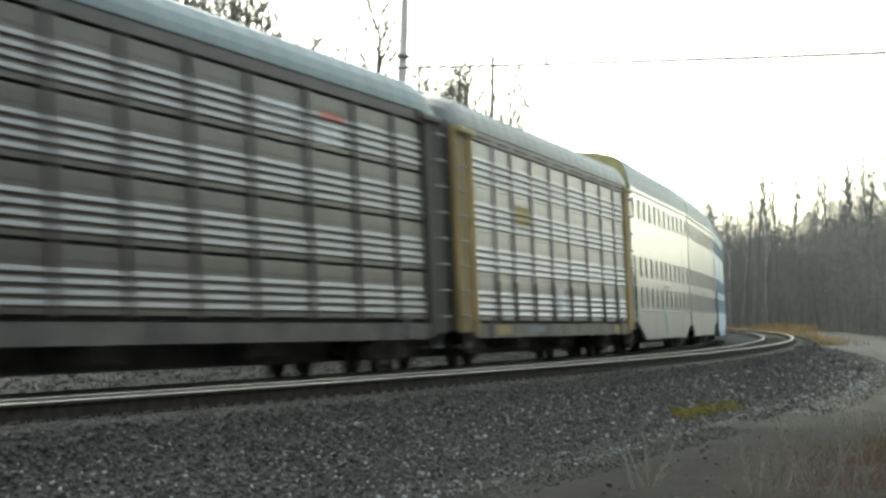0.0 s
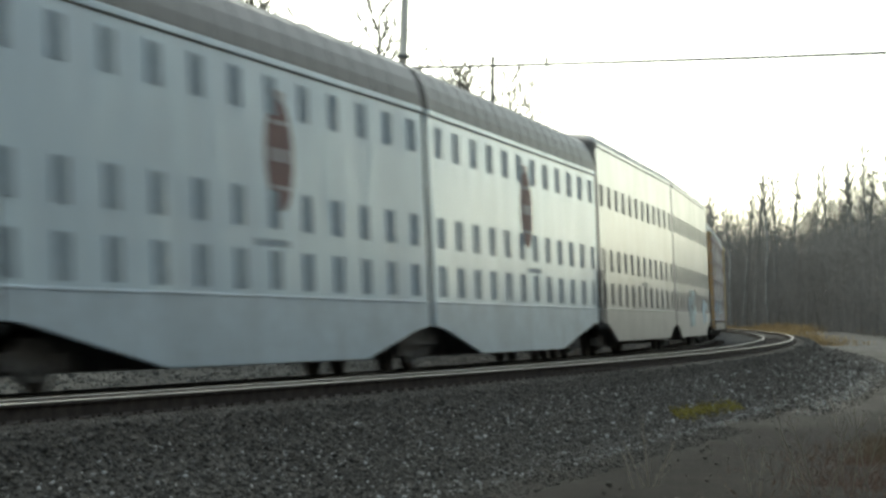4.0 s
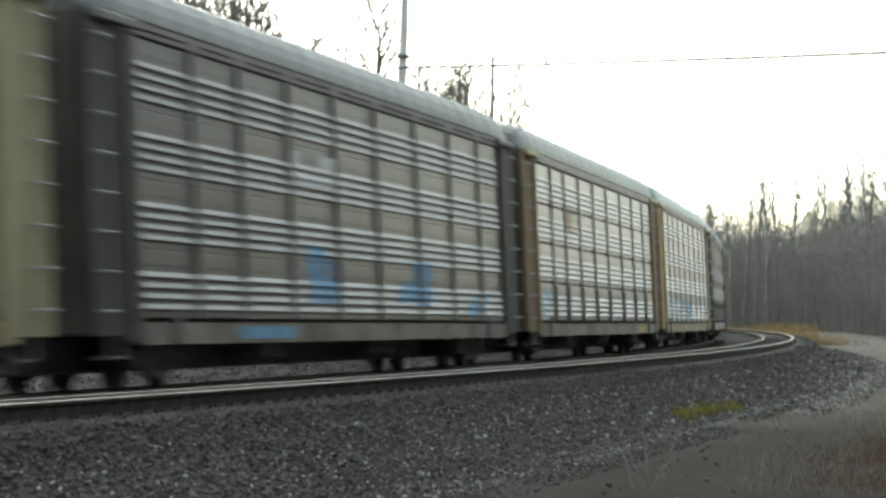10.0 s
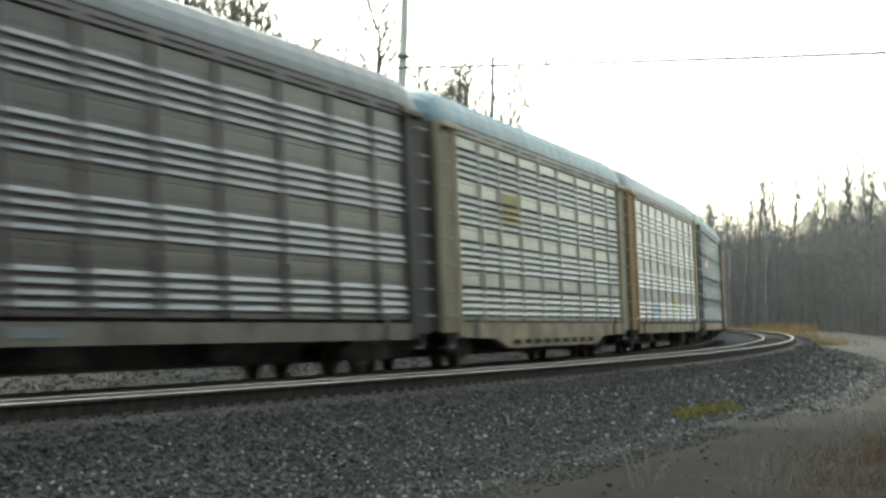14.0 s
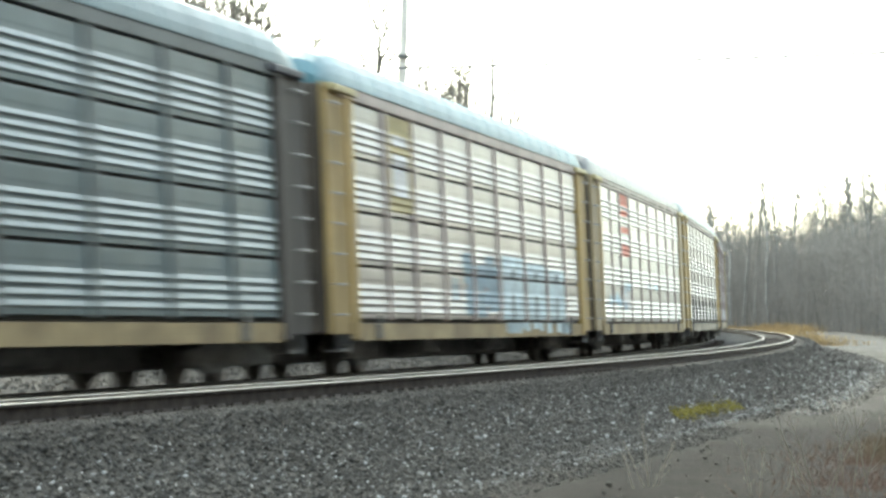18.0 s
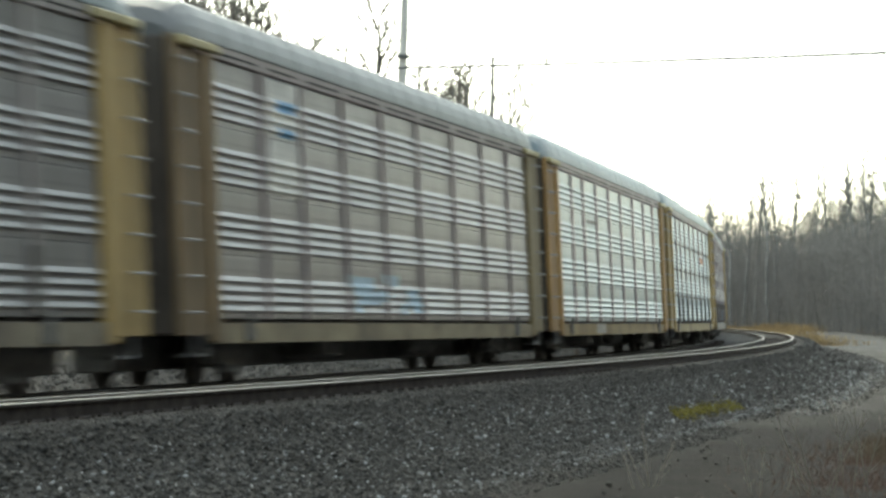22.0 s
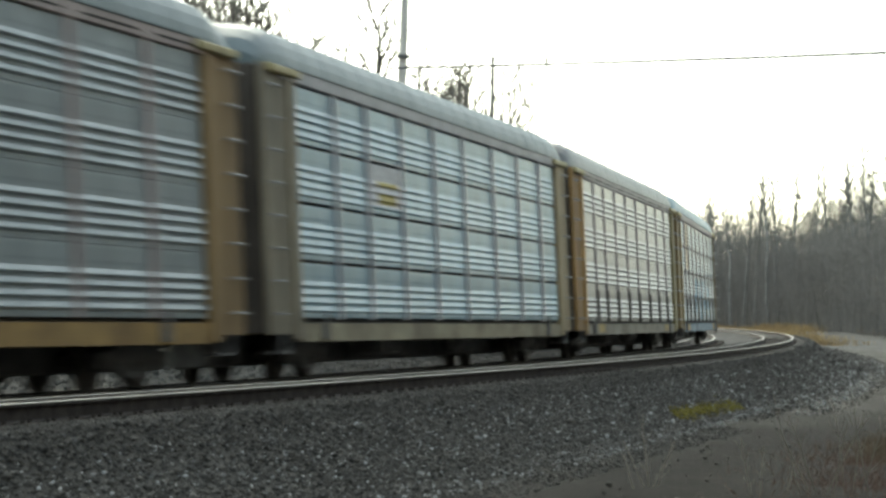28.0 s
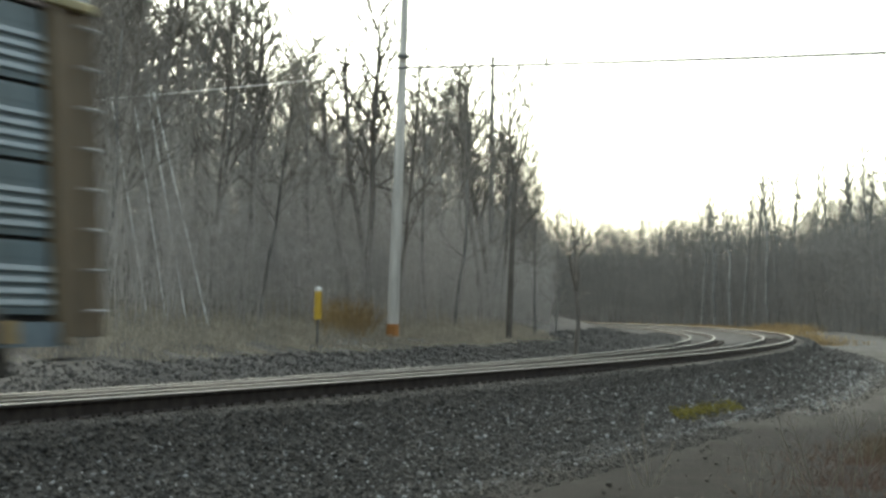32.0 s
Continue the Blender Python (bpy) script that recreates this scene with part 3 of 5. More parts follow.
        for r, dy in ((1.0, 0.0),):
            bm.prism([(ex + 0.75 * r * math.cos(a), 3.62 + 0.92 * r * math.sin(a)) for a in np.linspace(0, 2 * math.pi, 25)[:-1]], -1.497, -1.485)
        part("emblem", bm.mesh("emblem", mat("emblem_rust_red", (0.24, 0.13, 0.115), 0.6)), u, "rust-red oval emblem")
        b2 = Geo()
        for z0, z1, w in ((3.05, 3.12, 0.5), (3.5, 3.72, 0.58), (4.1, 4.18, 0.45), (4.52, 4.66, 0.3)):
            b2.box(ex - w, ex + w, -1.503, -1.49, z0, z1)
        part("emblem_band", b2.mesh("emblem_band", mat("emblem_bar_grey", (0.45, 0.4, 0.4), 0.6)), u)
    tx = Geo()
    for i in range(7):
        tx.box(-0.1 + i * 0.27, 0.08 + i * 0.27, -1.496, -1.485, 2.12, 2.24)
    part("lettering", tx.mesh("lettering", m_vent), u, "unreadable lettering")
    for n_, (colour, boxes) in enumerate(graffiti):
        m_tag = mat("graffiti_%d_%d_%d" % tuple(int(c * 100) for c in colour), colour, 0.6, 0, 0.5, 1.2, fine=5)
        for i, (x0, x1, z0, z1) in enumerate(boxes):
            part("graffiti", Geo().box(x0, x1, -1.515 - 0.003 * n_ - 0.0002 * i, -1.48, z0, z1, 0.004).mesh("graffiti", m_tag), u, "spray-painted graffiti")
    if "unit_end" not in SHAPES:
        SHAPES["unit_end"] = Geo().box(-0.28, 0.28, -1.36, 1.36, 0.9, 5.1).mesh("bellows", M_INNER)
        g = Geo()
        for a in (-0.45, 0.0):
            g.tube([(a, -1.54, 0.75), (a, -1.54, 2.4)], [0.016, 0.016], 5)
        for i in range(5):
            g.tube([(-0.45, -1.54, 0.85 + 0.36 * i), (0.0, -1.54, 0.85 + 0.36 * i)], [0.014, 0.014], 5)
        SHAPES["unit_ladder"] = g.mesh("side_ladder", M_DARK)
        SHAPES["pivot"] = Geo().prism([(-1.3, 0.82), (-1.5, 0.5), (1.5, 0.5), (1.3, 0.82), (0.5, 0.98), (-0.5, 0.98)], -1.2, 1.2).mesh("pivot_casting", M_DARK)
    part("bellows", SHAPES["unit_end"], u, "black bellows between the halves", pose(f * 11.12, 0, 0))
    arch = [(-1.0, -0.12), (-1.0, 0.04), (-0.985, 0.22), (-0.945, 0.45), (-0.86, 0.68), (-0.7, 0.84), (-0.4, 0.95), (0, 1.0)]
    rise = crown - top - (0.04 if top < 5.5 else 0.32)
    arch = [(a * 1.46, top + 0.02 + b * rise) for a, b in arch] + [(-a * 1.46, top + 0.02 + b * rise) for a, b in reversed(arch[:-1])] + [(1.38, 0.9), (-1.38, 0.9)]
    g = Geo().prism(arch, -0.1, 0.1)
    for y in (-0.9, 0.0, 0.9):
        g.box(y - 0.05, y + 0.05, -0.14, 0.14, 1.0, 5.3)
    part("end_door", g.mesh("end_door", mat("unit_end_%d_%d" % (int(end[0] * 200), int(end[2] * 200)), end, 0.7)), u, "arched end door", pose(-f * 11.02, 0, 0, 0, 0, 90))
    part("side_ladder", SHAPES["unit_ladder"], u, "", pose(-f * 10.7 + (0.2 if f < 0 else 0.3), 0, 0))
    truck(u, -f * 8.3)
    if front:
        truck(u, 11.1)
        part("pivot_casting", SHAPES["pivot"], u, "black pivot over the shared truck", pose(11.1, 0, 0))
    if "knuckle" in SHAPES:
        part("coupler", SHAPES["knuckle"], u, "", pose(-f * 10.9, 0, 0, 0, 0, 180 if f > 0 else 0))
    return u


# order from the train's leading car that is seen to its last
YEL, OCH, TAN, BRN, DKB, CREAM = (0.54, 0.385, 0.155), (0.53, 0.315, 0.11), (0.53, 0.42, 0.25), (0.29, 0.2, 0.1), (0.085, 0.074, 0.067), (0.5, 0.42, 0.28)
GREY, LILAC, DARK, LIGHT, BLUE, BGREY = (0.335, 0.322, 0.308), (0.325, 0.293, 0.283), (0.17, 0.152, 0.14), (0.42, 0.42, 0.405), (0.31, 0.53, 0.64), (0.19, 0.255, 0.275)
ROOF_B, ROOF_G, ROOF_W = (0.32, 0.54, 0.62), (0.42, 0.44, 0.44), (0.5, 0.64, 0.68)
SILL_G, SILL_Y = (0.28, 0.25, 0.2), (0.40, 0.31, 0.165)
WHITE, SKYB, PALE, RED, NAVY = (0.88, 0.88, 0.87), (0.2, 0.42, 0.64), (0.6, 0.77, 0.86), (0.62, 0.16, 0.1), (0.05, 0.055, 0.075)
TRAIN = []          # (thing, distance of its middle behind the first gap)
LR, LA = 28.6, 44.63


def slabs(x, z0, h, w, n, gap=0.3):
    """A row of pale painted slabs, and the dark strokes between and in them."""
    pale = [(x + i * (w + gap), x + i * (w + gap) + w, z0, z0 + h * (1.0 - 0.07 * i)) for i in range(n)]
    dark = [(a - gap, a - 0.04, z0, b) for a, _, _, b in pale]
    for a, b, c, d in pale:
        dark += [(a + 0.42 * w, a + 0.53 * w, c, c + 0.4 * h), (a + 0.42 * w, a + 0.56 * w, c + 0.62 * h, c + 0.8 * h)]
    return pale, dark


def blots(seed, x0, x1, z0, z1, n, w=0.9, h=0.5):
    r = random.Random(seed)
    out = []
    for _ in range(n):
        a, b = r.uniform(x0, x1 - w * 0.5), r.uniform(z0, z1 - h * 0.4)
        out.append((a, min(x1, a + r.uniform(0.25, 1) * w), b, min(z1, b + r.uniform(0.3, 1) * h)))
    return out


def build_train():
    pos = -LR / 2

    def rack(*a, **kw):
        nonlocal pos
        TRAIN.append((autorack(len(TRAIN), *a, **kw), pos, 10.05))
        pos += LR

    def pair(label, side, roof, **kw):
        nonlocal pos
        g = kw.pop("graffiti_b", ())
        ga = kw.pop("graffiti_a", ())
        TRAIN.append((carrier_unit(True, label, side, roof, graffiti=ga, **kw), pos - LR / 2 + LA / 4, 9.5))
        TRAIN.append((carrier_unit(False, label, side, roof, graffiti=g, **kw), pos - LR / 2 + 3 * LA / 4, 9.5))
        pos += LA

    rack("dark grey ribbed car carrier with white stripes, coupled in train", DARK, DKB, (0.2, 0.18, 0.165), ROOF_B, lines=True, post=(0.095, 0.09, 0.088), hood=DKB,
         emblem=[(WHITE, [(2.0, 4.4, 4.35, 4.5), (2.0, 4.2, 4.1, 4.2), (4.6, 6.8, 3.95, 4.3)]), (RED, [(5.6, 7.0, 4.4, 4.55)])], graffiti=[(YEL, [(4.7, 5.0, 1.0, 1.5)])])
    rack("grey ribbed car carrier with mustard yellow ends, coupled in train", LILAC, YEL, SILL_G, ROOF_G, low=True, hood=(0.5, 0.45, 0.2),
         emblem=[((0.5, 0.42, 0.15), [(-6.3, -4.2, 3.2, 3.65)])], graffiti=[(WHITE, [(-0.9, 0.6, 1.05, 1.8)])], sill_patch=[((0.26, 0.31, 0.34), [(-5.4, -2.8, 0.7, 0.85)]), (YEL, [(-9.4, -7.4, 0.66, 0.88), (9.2, 11.6, 0.66, 0.86)])])
    pair("smooth beige-grey articulated car carrier with rows of vents", (0.49, 0.463, 0.44), (0.3, 0.45, 0.52), end=(0.5, 0.43, 0.2), low=0.4, graffiti_a=[((0.25, 0.5, 0.3), [(-0.2, 0.3, 0.9, 1.5), (0.1, 0.5, 0.5, 1.0)])])
    pair("smooth white articulated car carrier with red oval emblems", (0.83, 1.02, 1.15), (0.30, 0.285, 0.28), emblem=True, cut=(4.4, 6.2))
    pair("smooth pale grey articulated car carrier with blue graffiti", (0.58, 0.555, 0.535), (0.4, 0.41, 0.4), top=5.98, crown=6.4, low=0.4,
         graffiti_b=[((0.42, 0.54, 0.58), blots(3, -4.5, 0.5, 0.75, 2.2, 11, 1.6, 0.8)), ((0.5, 0.64, 0.75), blots(4, 5.0, 8.5, 0.8, 1.9, 6, 1.4, 0.7)), ((0.36, 0.43, 0.46), blots(5, -3.8, 0.2, 1.0, 2.0, 5, 1.0, 0.5))])
    rack("grey ribbed car carrier with blue and white graffiti along its base", LILAC, OCH, SILL_G, ROOF_G, lines=True, ends_back=TAN, post=(0.33, 0.3, 0.3),
         emblem=[((0.55, 0.47, 0.2), [(-6.3, -4.3, 3.35, 3.9)]), ((0.5, 0.3, 0.1), [(-6.3, -4.3, 3.0, 3.3)])],
         graffiti=[(PALE, blots(11, -11.2, 5.4, 0.98, 2.1, 34, 1.5, 0.7)), (SKYB, blots(12, -11.2, 5.2, 0.98, 2.2, 18, 1.2, 0.6)), (NAVY, blots(13, -10.8, 5.2, 1.0, 1.9, 26, 0.5, 0.7))])
    rack("light grey ribbed car carrier with orange-brown ends and yellow sill", GREY, OCH, SILL_Y, ROOF_G, ends_back=(0.48, 0.43, 0.26), emblem=[((0.55, 0.48, 0.22), [(-6.4, -3.9, 3.15, 3.75)])], post=(0.4, 0.385, 0.37))
    rack("dark grey ribbed car carrier with white emblem and blue graffiti", DARK, DKB, SILL_G, ROOF_G, ends_back=DKB, hood=(0.2, 0.19, 0.18), post=(0.19, 0.175, 0.168),
         emblem=[(WHITE, [(-3.8, -3.2, 3.5, 3.75), (-2.2, -0.9, 3.5, 3.75), (-3.8, -0.9, 3.2, 3.4)])], graffiti=[(SKYB, blots(21, -3.4, -1.0, 1.2, 2.2, 7, 1.2, 0.6) + blots(22, 2.6, 5.8, 1.2, 2.1, 8, 1.2, 0.5) + blots(23, 9, 11, 1.0, 1.6, 4))], sill_patch=[(SKYB, [(-7, -4, 0.66, 0.85)])])
    rack("brown-grey ribbed car carrier with orange-brown ends and dark seams", LILAC, BRN, SILL_G, ROOF_G, lines=True, ends_back=BRN, low=True, emblem=[((0.62, 0.46, 0.28), [(-6.6, -5.1, 3.3, 3.95)])],
         graffiti=[(PALE, blots(31, -11.2, -9.3, 0.98, 1.8, 8, 0.8, 0.5))], sill_patch=[(YEL, [(8, 10, 0.64, 0.88)])])
    rack("grey ribbed car carrier with white block graffiti and rust patch", GREY, YEL, (0.38, 0.31, 0.18), ROOF_W, ends_back=(0.42, 0.39, 0.22), post=(0.38, 0.34, 0.33),
         graffiti=[((0.82, 0.9, 0.92), slabs(-11.0, 0.99, 0.88, 2.1, 3)[0]), ((0.13, 0.14, 0.15), slabs(-11.0, 0.99, 0.88, 2.1, 3)[1][1:]), (SKYB, blots(41, -3.2, 1.4, 1.0, 1.85, 12, 1.3, 0.6)), (BRN, blots(42, 9.9, 11.6, 1.05, 1.7, 6, 1.2, 0.5))],
         sill_patch=[(YEL, [(-9.5, -8.2, 0.66, 0.9), (-3, -2, 0.66, 0.88), (4, 5.2, 0.66, 0.88), (9.5, 10.6, 0.66, 0.9)])])
    rack("dark weathered ribbed car carrier with black ends", DARK, DKB, SILL_G, ROOF_G, ends_back=DKB, low=True, post=(0.19, 0.175, 0.165), hood=(0.16, 0.12, 0.11), sill_patch=[(YEL, [(-11.8, -10.8, 0.64, 0.9), (-8, -7.2, 0.64, 0.88)]), ((0.3, 0.33, 0.34), [(-6.6, -4.6, 0.7, 0.84)])])
    rack("cream-green car carrier with slotted sides and cream ends", (0.42, 0.45, 0.41), CREAM, (0.5, 0.4, 0.26), (0.42, 0.76, 0.88), louvres=True, belly=True, hood=CREAM, emblem=[((0.6, 0.52, 0.2), [(-6.2, -3.6, 3.15, 3.85)])], post=(0.46, 0.46, 0.4))
    rack("light grey ribbed car carrier with ochre ends and yellow scrawl", GREY, OCH, SILL_Y, ROOF_W, ends_back=TAN, post=(0.42, 0.38, 0.37), graffiti=[((0.6, 0.6, 0.12), blots(51, 0.8, 3.4, 1.0, 1.95, 9, 0.9, 0.5)), (SKYB, blots(52, -9, -4.5, 1.0, 1.7, 7))])
    rack("blue-grey ribbed car carrier with navy end and red emblem", BGREY, NAVY, SILL_Y, ROOF_B, lines=True, ends_back=DKB, post=(0.12, 0.15, 0.155), hood=NAVY, emblem=[(WHITE, [(-6.6, -3.9, 3.35, 3.65)]), (RED, [(-6.6, -3.9, 3.7, 3.9), (-6.0, -4.5, 3.2, 3.3)])])
    rack("grey ribbed car carrier with tall white sign and large pale graffiti", LILAC, YEL, SILL_Y, (0.34, 0.72, 0.86), lines=True, post=(0.43, 0.385, 0.36), emblem=[((0.5, 0.42, 0.2), [(-8.7, -6.6, 3.0, 4.85)]), (WHITE, [(-8.3, -7.0, 3.3, 4.1), (-8.3, -7.0, 4.25, 4.45)])],
         graffiti=[((0.3, 0.42, 0.5), blots(61, -3.5, 1.6, 1.0, 2.4, 16, 1.6, 0.8)), ((0.7, 0.84, 0.88), slabs(2.0, 0.99, 1.45, 2.6, 3)[0] + blots(62, 1.5, 10.9, 0.62, 1.0, 12, 1.8, 0.5)), ((0.16, 0.2, 0.23), slabs(2.0, 0.99, 1.45, 2.6, 3)[1])])
    rack("light grey ribbed car carrier with tan ends and red emblem", LIGHT, TAN, SILL_Y, ROOF_G, emblem=[(RED, [(-6.5, -4.1, 4.45, 4.85), (-6.5, -4.1, 3.65, 3.85), (-6.5, -4.1, 2.95, 3.3), (-6.3, -4.3, 4.15, 4.35)])],
         graffiti=[(WHITE, [(-6.3, -4.4, 1.3, 1.85)]), (PALE, blots(71, -10.5, 4.5, 1.3, 2.2, 10, 1.4, 0.4))], post=(0.42, 0.39, 0.36))
    rack("grey ribbed car carrier with yellow ends and dark stiffeners", GREY, YEL, (0.32, 0.28, 0.2), ROOF_W, low=True, ends_back=YEL)
    rack("grey ribbed car carrier with tall pale sign and brown ladder end", LILAC, BRN, (0.34, 0.28, 0.17), ROOF_G, emblem=[((0.9, 0.87, 0.78), [(-8.5, -6.75, 2.95, 4.8)]), (SKYB, [(-8.0, -6.9, 4.3, 4.5), (-7.9, -7.0, 3.9, 4.05)])], ends_back=(0.33, 0.26, 0.14), graffiti=[(PALE, blots(81, -6, 3, 1.0, 1.8, 10, 1.5, 0.35))])
    rack("pale blue-grey ribbed car carrier with ochre ends and sill", (0.37, 0.48, 0.5), OCH, (0.36, 0.26, 0.11), ROOF_W, post=(0.42, 0.37, 0.36), emblem=[((0.12, 0.12, 0.12), [(-6.0, -3.9, 3.66, 3.76)])], sill_patch=[((0.45, 0.4, 0.33), [(-5, -3, 0.64, 0.9)])])
    rack("blue-grey ribbed car carrier with yellow ends and striped emblem", (0.28, 0.45, 0.54), YEL, (0.4, 0.31, 0.13), ROOF_W, lines=True, low=True, post=(0.36, 0.34, 0.33), emblem=[(WHITE, [(5.2, 7.6, 3.7, 3.9), (5.2, 7.6, 3.3, 3.4)]), ((0.5, 0.22, 0.12), [(5.2, 7.6, 3.42, 3.66)])])
    rack("grey ribbed car carrier with yellow ends and blue tag", GREY, YEL, SILL_G, ROOF_G, low=True, graffiti=[(SKYB, blots(91, 0.0, 4.8, 1.0, 1.95, 14, 1.2, 0.5))], post=(0.4, 0.37, 0.37))
    rack("shiny pale grey ribbed car carrier with orange-ochre ends and sill", (0.42, 0.49, 0.5), OCH, (0.42, 0.27, 0.09), ROOF_W, post=(0.4, 0.35, 0.33), ends_back=(0.36, 0.235, 0.1))
    rack("light blue ribbed car carrier with cream ends and yellow emblem", BLUE, (0.36, 0.31, 0.22), (0.4, 0.35, 0.23), ROOF_W, lines=True, ends_back=TAN, post=(0.44, 0.47, 0.49), emblem=[(WHITE, [(-6.5, -3.8, 3.05, 3.9)]), ((0.6, 0.5, 0.15), [(-5.8, -4.4, 3.1, 3.3), (-5.9, -4.3, 3.42, 3.52)])])
    rack("grey ribbed car carrier with ochre ends and dark stiffeners", GREY, OCH, (0.32, 0.29, 0.22), ROOF_G, low=True, ends_back=(0.34, 0.28, 0.13), post=(0.39, 0.37, 0.37), sill_patch=[(YEL, [(-9, -7.6, 0.66, 0.9), (9, 10.2, 0.66, 0.88)])])
    rack("blue-grey ribbed car carrier with cream sign, last of the train", (0.22, 0.31, 0.35), (0.36, 0.25, 0.1), (0.26, 0.35, 0.4), (0.4, 0.68, 0.82), lines=True, low=True, ends_back=(0.23, 0.175, 0.105), post=(0.37, 0.34, 0.33), emblem=[((0.75, 0.62, 0.42), [(-8.65, -6.7, 3.0, 4.83)])],
         graffiti=[((0.15, 0.36, 0.5), blots(101, -3.6, 9.8, 1.0, 2.7, 26, 1.2, 0.7))], sill_patch=[(YEL, [(-12, -10.9, 0.64, 0.9), (-9.9, -7.6, 0.64, 0.9), (9.4, 11.4, 0.64, 0.92)])])


build_train()


def motions():
    """The train runs along the far track at about 24 m/s, slowing a little."""
    times = [i * 0.2 for i in range(161)]
    for thing, behind, half in TRAIN:
        rows = []
        for t in times:
            s = behind - (24.3004 * t - 0.046477 * t * t / 2)
            (x1, y1, _), (x2, y2, _) = on_line(s - half), on_line(s + half)
            yaw = math.degrees(math.atan2(y2 - y1, x2 - x1))
            rows.append((t, pose((x1 + x2) / 2, (y1 + y2) / 2, ZF, 0, 0, yaw) @ pose(0, 0, 0, -math.degrees(CANT))))
        walk(thing, rows)


# ---------- loose stone, woods and plants ----------
def fast_mesh(name, verts, tris, material):
    """A triangle mesh straight from arrays."""
    me = bpy.data.meshes.new(name)
    me.vertices.add(len(verts))
    me.vertices.foreach_set("co", np.asarray(verts, np.float32).ravel())
    me.loops.add(len(tris) * 3)
    me.loops.foreach_set("vertex_index", np.asarray(tris, np.int32).ravel())
    me.polygons.add(len(tris))
    me.polygons.foreach_set("loop_start", np.arange(0, len(tris) * 3, 3, dtype=np.int32))
    me.materials.append(material)
    me.update(calc_edges=True)
    me.validate()
    return me


OCTA = np.array([(1, 0, 0), (0, 1, 0), (-1, 0, 0), (0, -1, 0), (0, 0, 1), (0, 0, -1)], float)
OCTA_F = np.array([(0, 1, 4), (1, 2, 4), (2, 3, 4), (3, 0, 4), (1, 0, 5), (2, 1, 5), (3, 2, 5), (0, 3, 5)])


def stones(x, y, z, size, rng, flat=0.75):
    n = len(x)
    v = OCTA[None] * rng.uniform(0.55, 1.25, (n, 6, 1)) + rng.uniform(-0.22, 0.22, (n, 6, 3))
    q = rng.normal(size=(n, 4))
    q /= np.linalg.norm(q, axis=1)[:, None]
    w, a, b, c = q.T
    R = np.stack([1 - 2 * (b * b + c * c), 2 * (a * b - c * w), 2 * (a * c + b * w), 2 * (a * b + c * w), 1 - 2 * (a * a + c * c), 2 * (b * c - a * w),
                  2 * (a * c - b * w), 2 * (b * c + a * w), 1 - 2 * (a * a + b * b)], 1).reshape(n, 3, 3)
    v = np.einsum("nij,nkj->nki", R, v) * np.array(size).reshape(-1, 1, 1)
    v[:, :, 2] *= flat
    v += np.stack([x, y, z], 1)[:, None]
    f = OCTA_F[None] + 6 * np.arange(n)[:, None, None]
    return v.reshape(-1, 3), f.reshape(-1, 3)


def build_ballast():
    rng = np.random.default_rng(5)
    V, F, base = [], [], 0
    for s0, s1, o0, o1, n, size in ((-42, 0, 5.95, 7.7, 44000, 0.019), (-42, 0, 5.5, 6.1, 6000, 0.012), (0, 45, 5.9, 7.6, 20000, 0.026), (45, 120, 5.6, 8.6, 10000, 0.045), (-5, 70, 7.5, 8.3, 4500, 0.024), (0, 90, 8.2, 9.2, 1800, 0.024), (-42, -8, 7.6, 8.5, 5000, 0.017), (-42, 60, 8.2, 10.5, 700, 0.02),
                                    (-30, 70, -6.2, -1.3, 25000, 0.036), (70, 200, -7.5, -1.3, 13000, 0.055), (-40, 90, 1.5, 2.9, 6000, 0.04), (-40, 40, 3.55, 5.0, 3000, 0.03)):
        s, o = rng.uniform(s0, s1, n), rng.uniform(o0, o1, n)
        x, y, h = on_line(s, o)
        sz = size * rng.lognormal(0, 0.35, n)
        z = ground_z(x, y) + sz * rng.uniform(0.0, 0.55, n)
        v, f = stones(x, y, z, sz, rng)
        V.append(v)
        F.append(f + base)
        base += len(v)
    x, y, h = on_line(np.concatenate([rng.uniform(-42, 5, 5000), rng.uniform(0, 80, 3000)]), np.concatenate([rng.uniform(6.2, 8.0, 5000), rng.uniform(6.3, 8.9, 3000)]))
    sz = 0.0145 * rng.lognormal(0, 0.4, 8000) * np.where(np.arange(8000) < 5000, 1.0, 1.6)
    v, f = stones(x, y, ground_z(x, y) + 0.4 * sz, sz, rng)
    tagged(new("pale_stones", fast_mesh("pale_stones", v, f, mat("pale_limestone", (0.46, 0.47, 0.47), 0.9, 0, 0.2, 9.0, rnd=0.35))), "scattered pale limestone pieces in the ballast", "gravel", kind="stuff")
    me = fast_mesh("ballast_stones", np.concatenate(V), np.concatenate(F), M_STONE)
    tagged(new("ballast_stones", me), "loose angular grey ballast stones beside the rails", "gravel", kind="stuff")


build_ballast()

M_BARK = mat("grey_bark", (0.23, 0.222, 0.208), 0.95, 0, 0.35, 3.0, 0.02, fine=25, rnd=0.25)
M_TWIG = mat("bare_twigs", (0.27, 0.25, 0.222), 0.95, 0, 0.3, 0.8, fine=6, rnd=0.25)
M_THICKET = mat("thicket_stems", (0.44, 0.415, 0.385), 0.95, 0, 0.25, 0.15, fine=2.0, rnd=0.2)


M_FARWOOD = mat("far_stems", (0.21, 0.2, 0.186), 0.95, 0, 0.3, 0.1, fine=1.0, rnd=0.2)


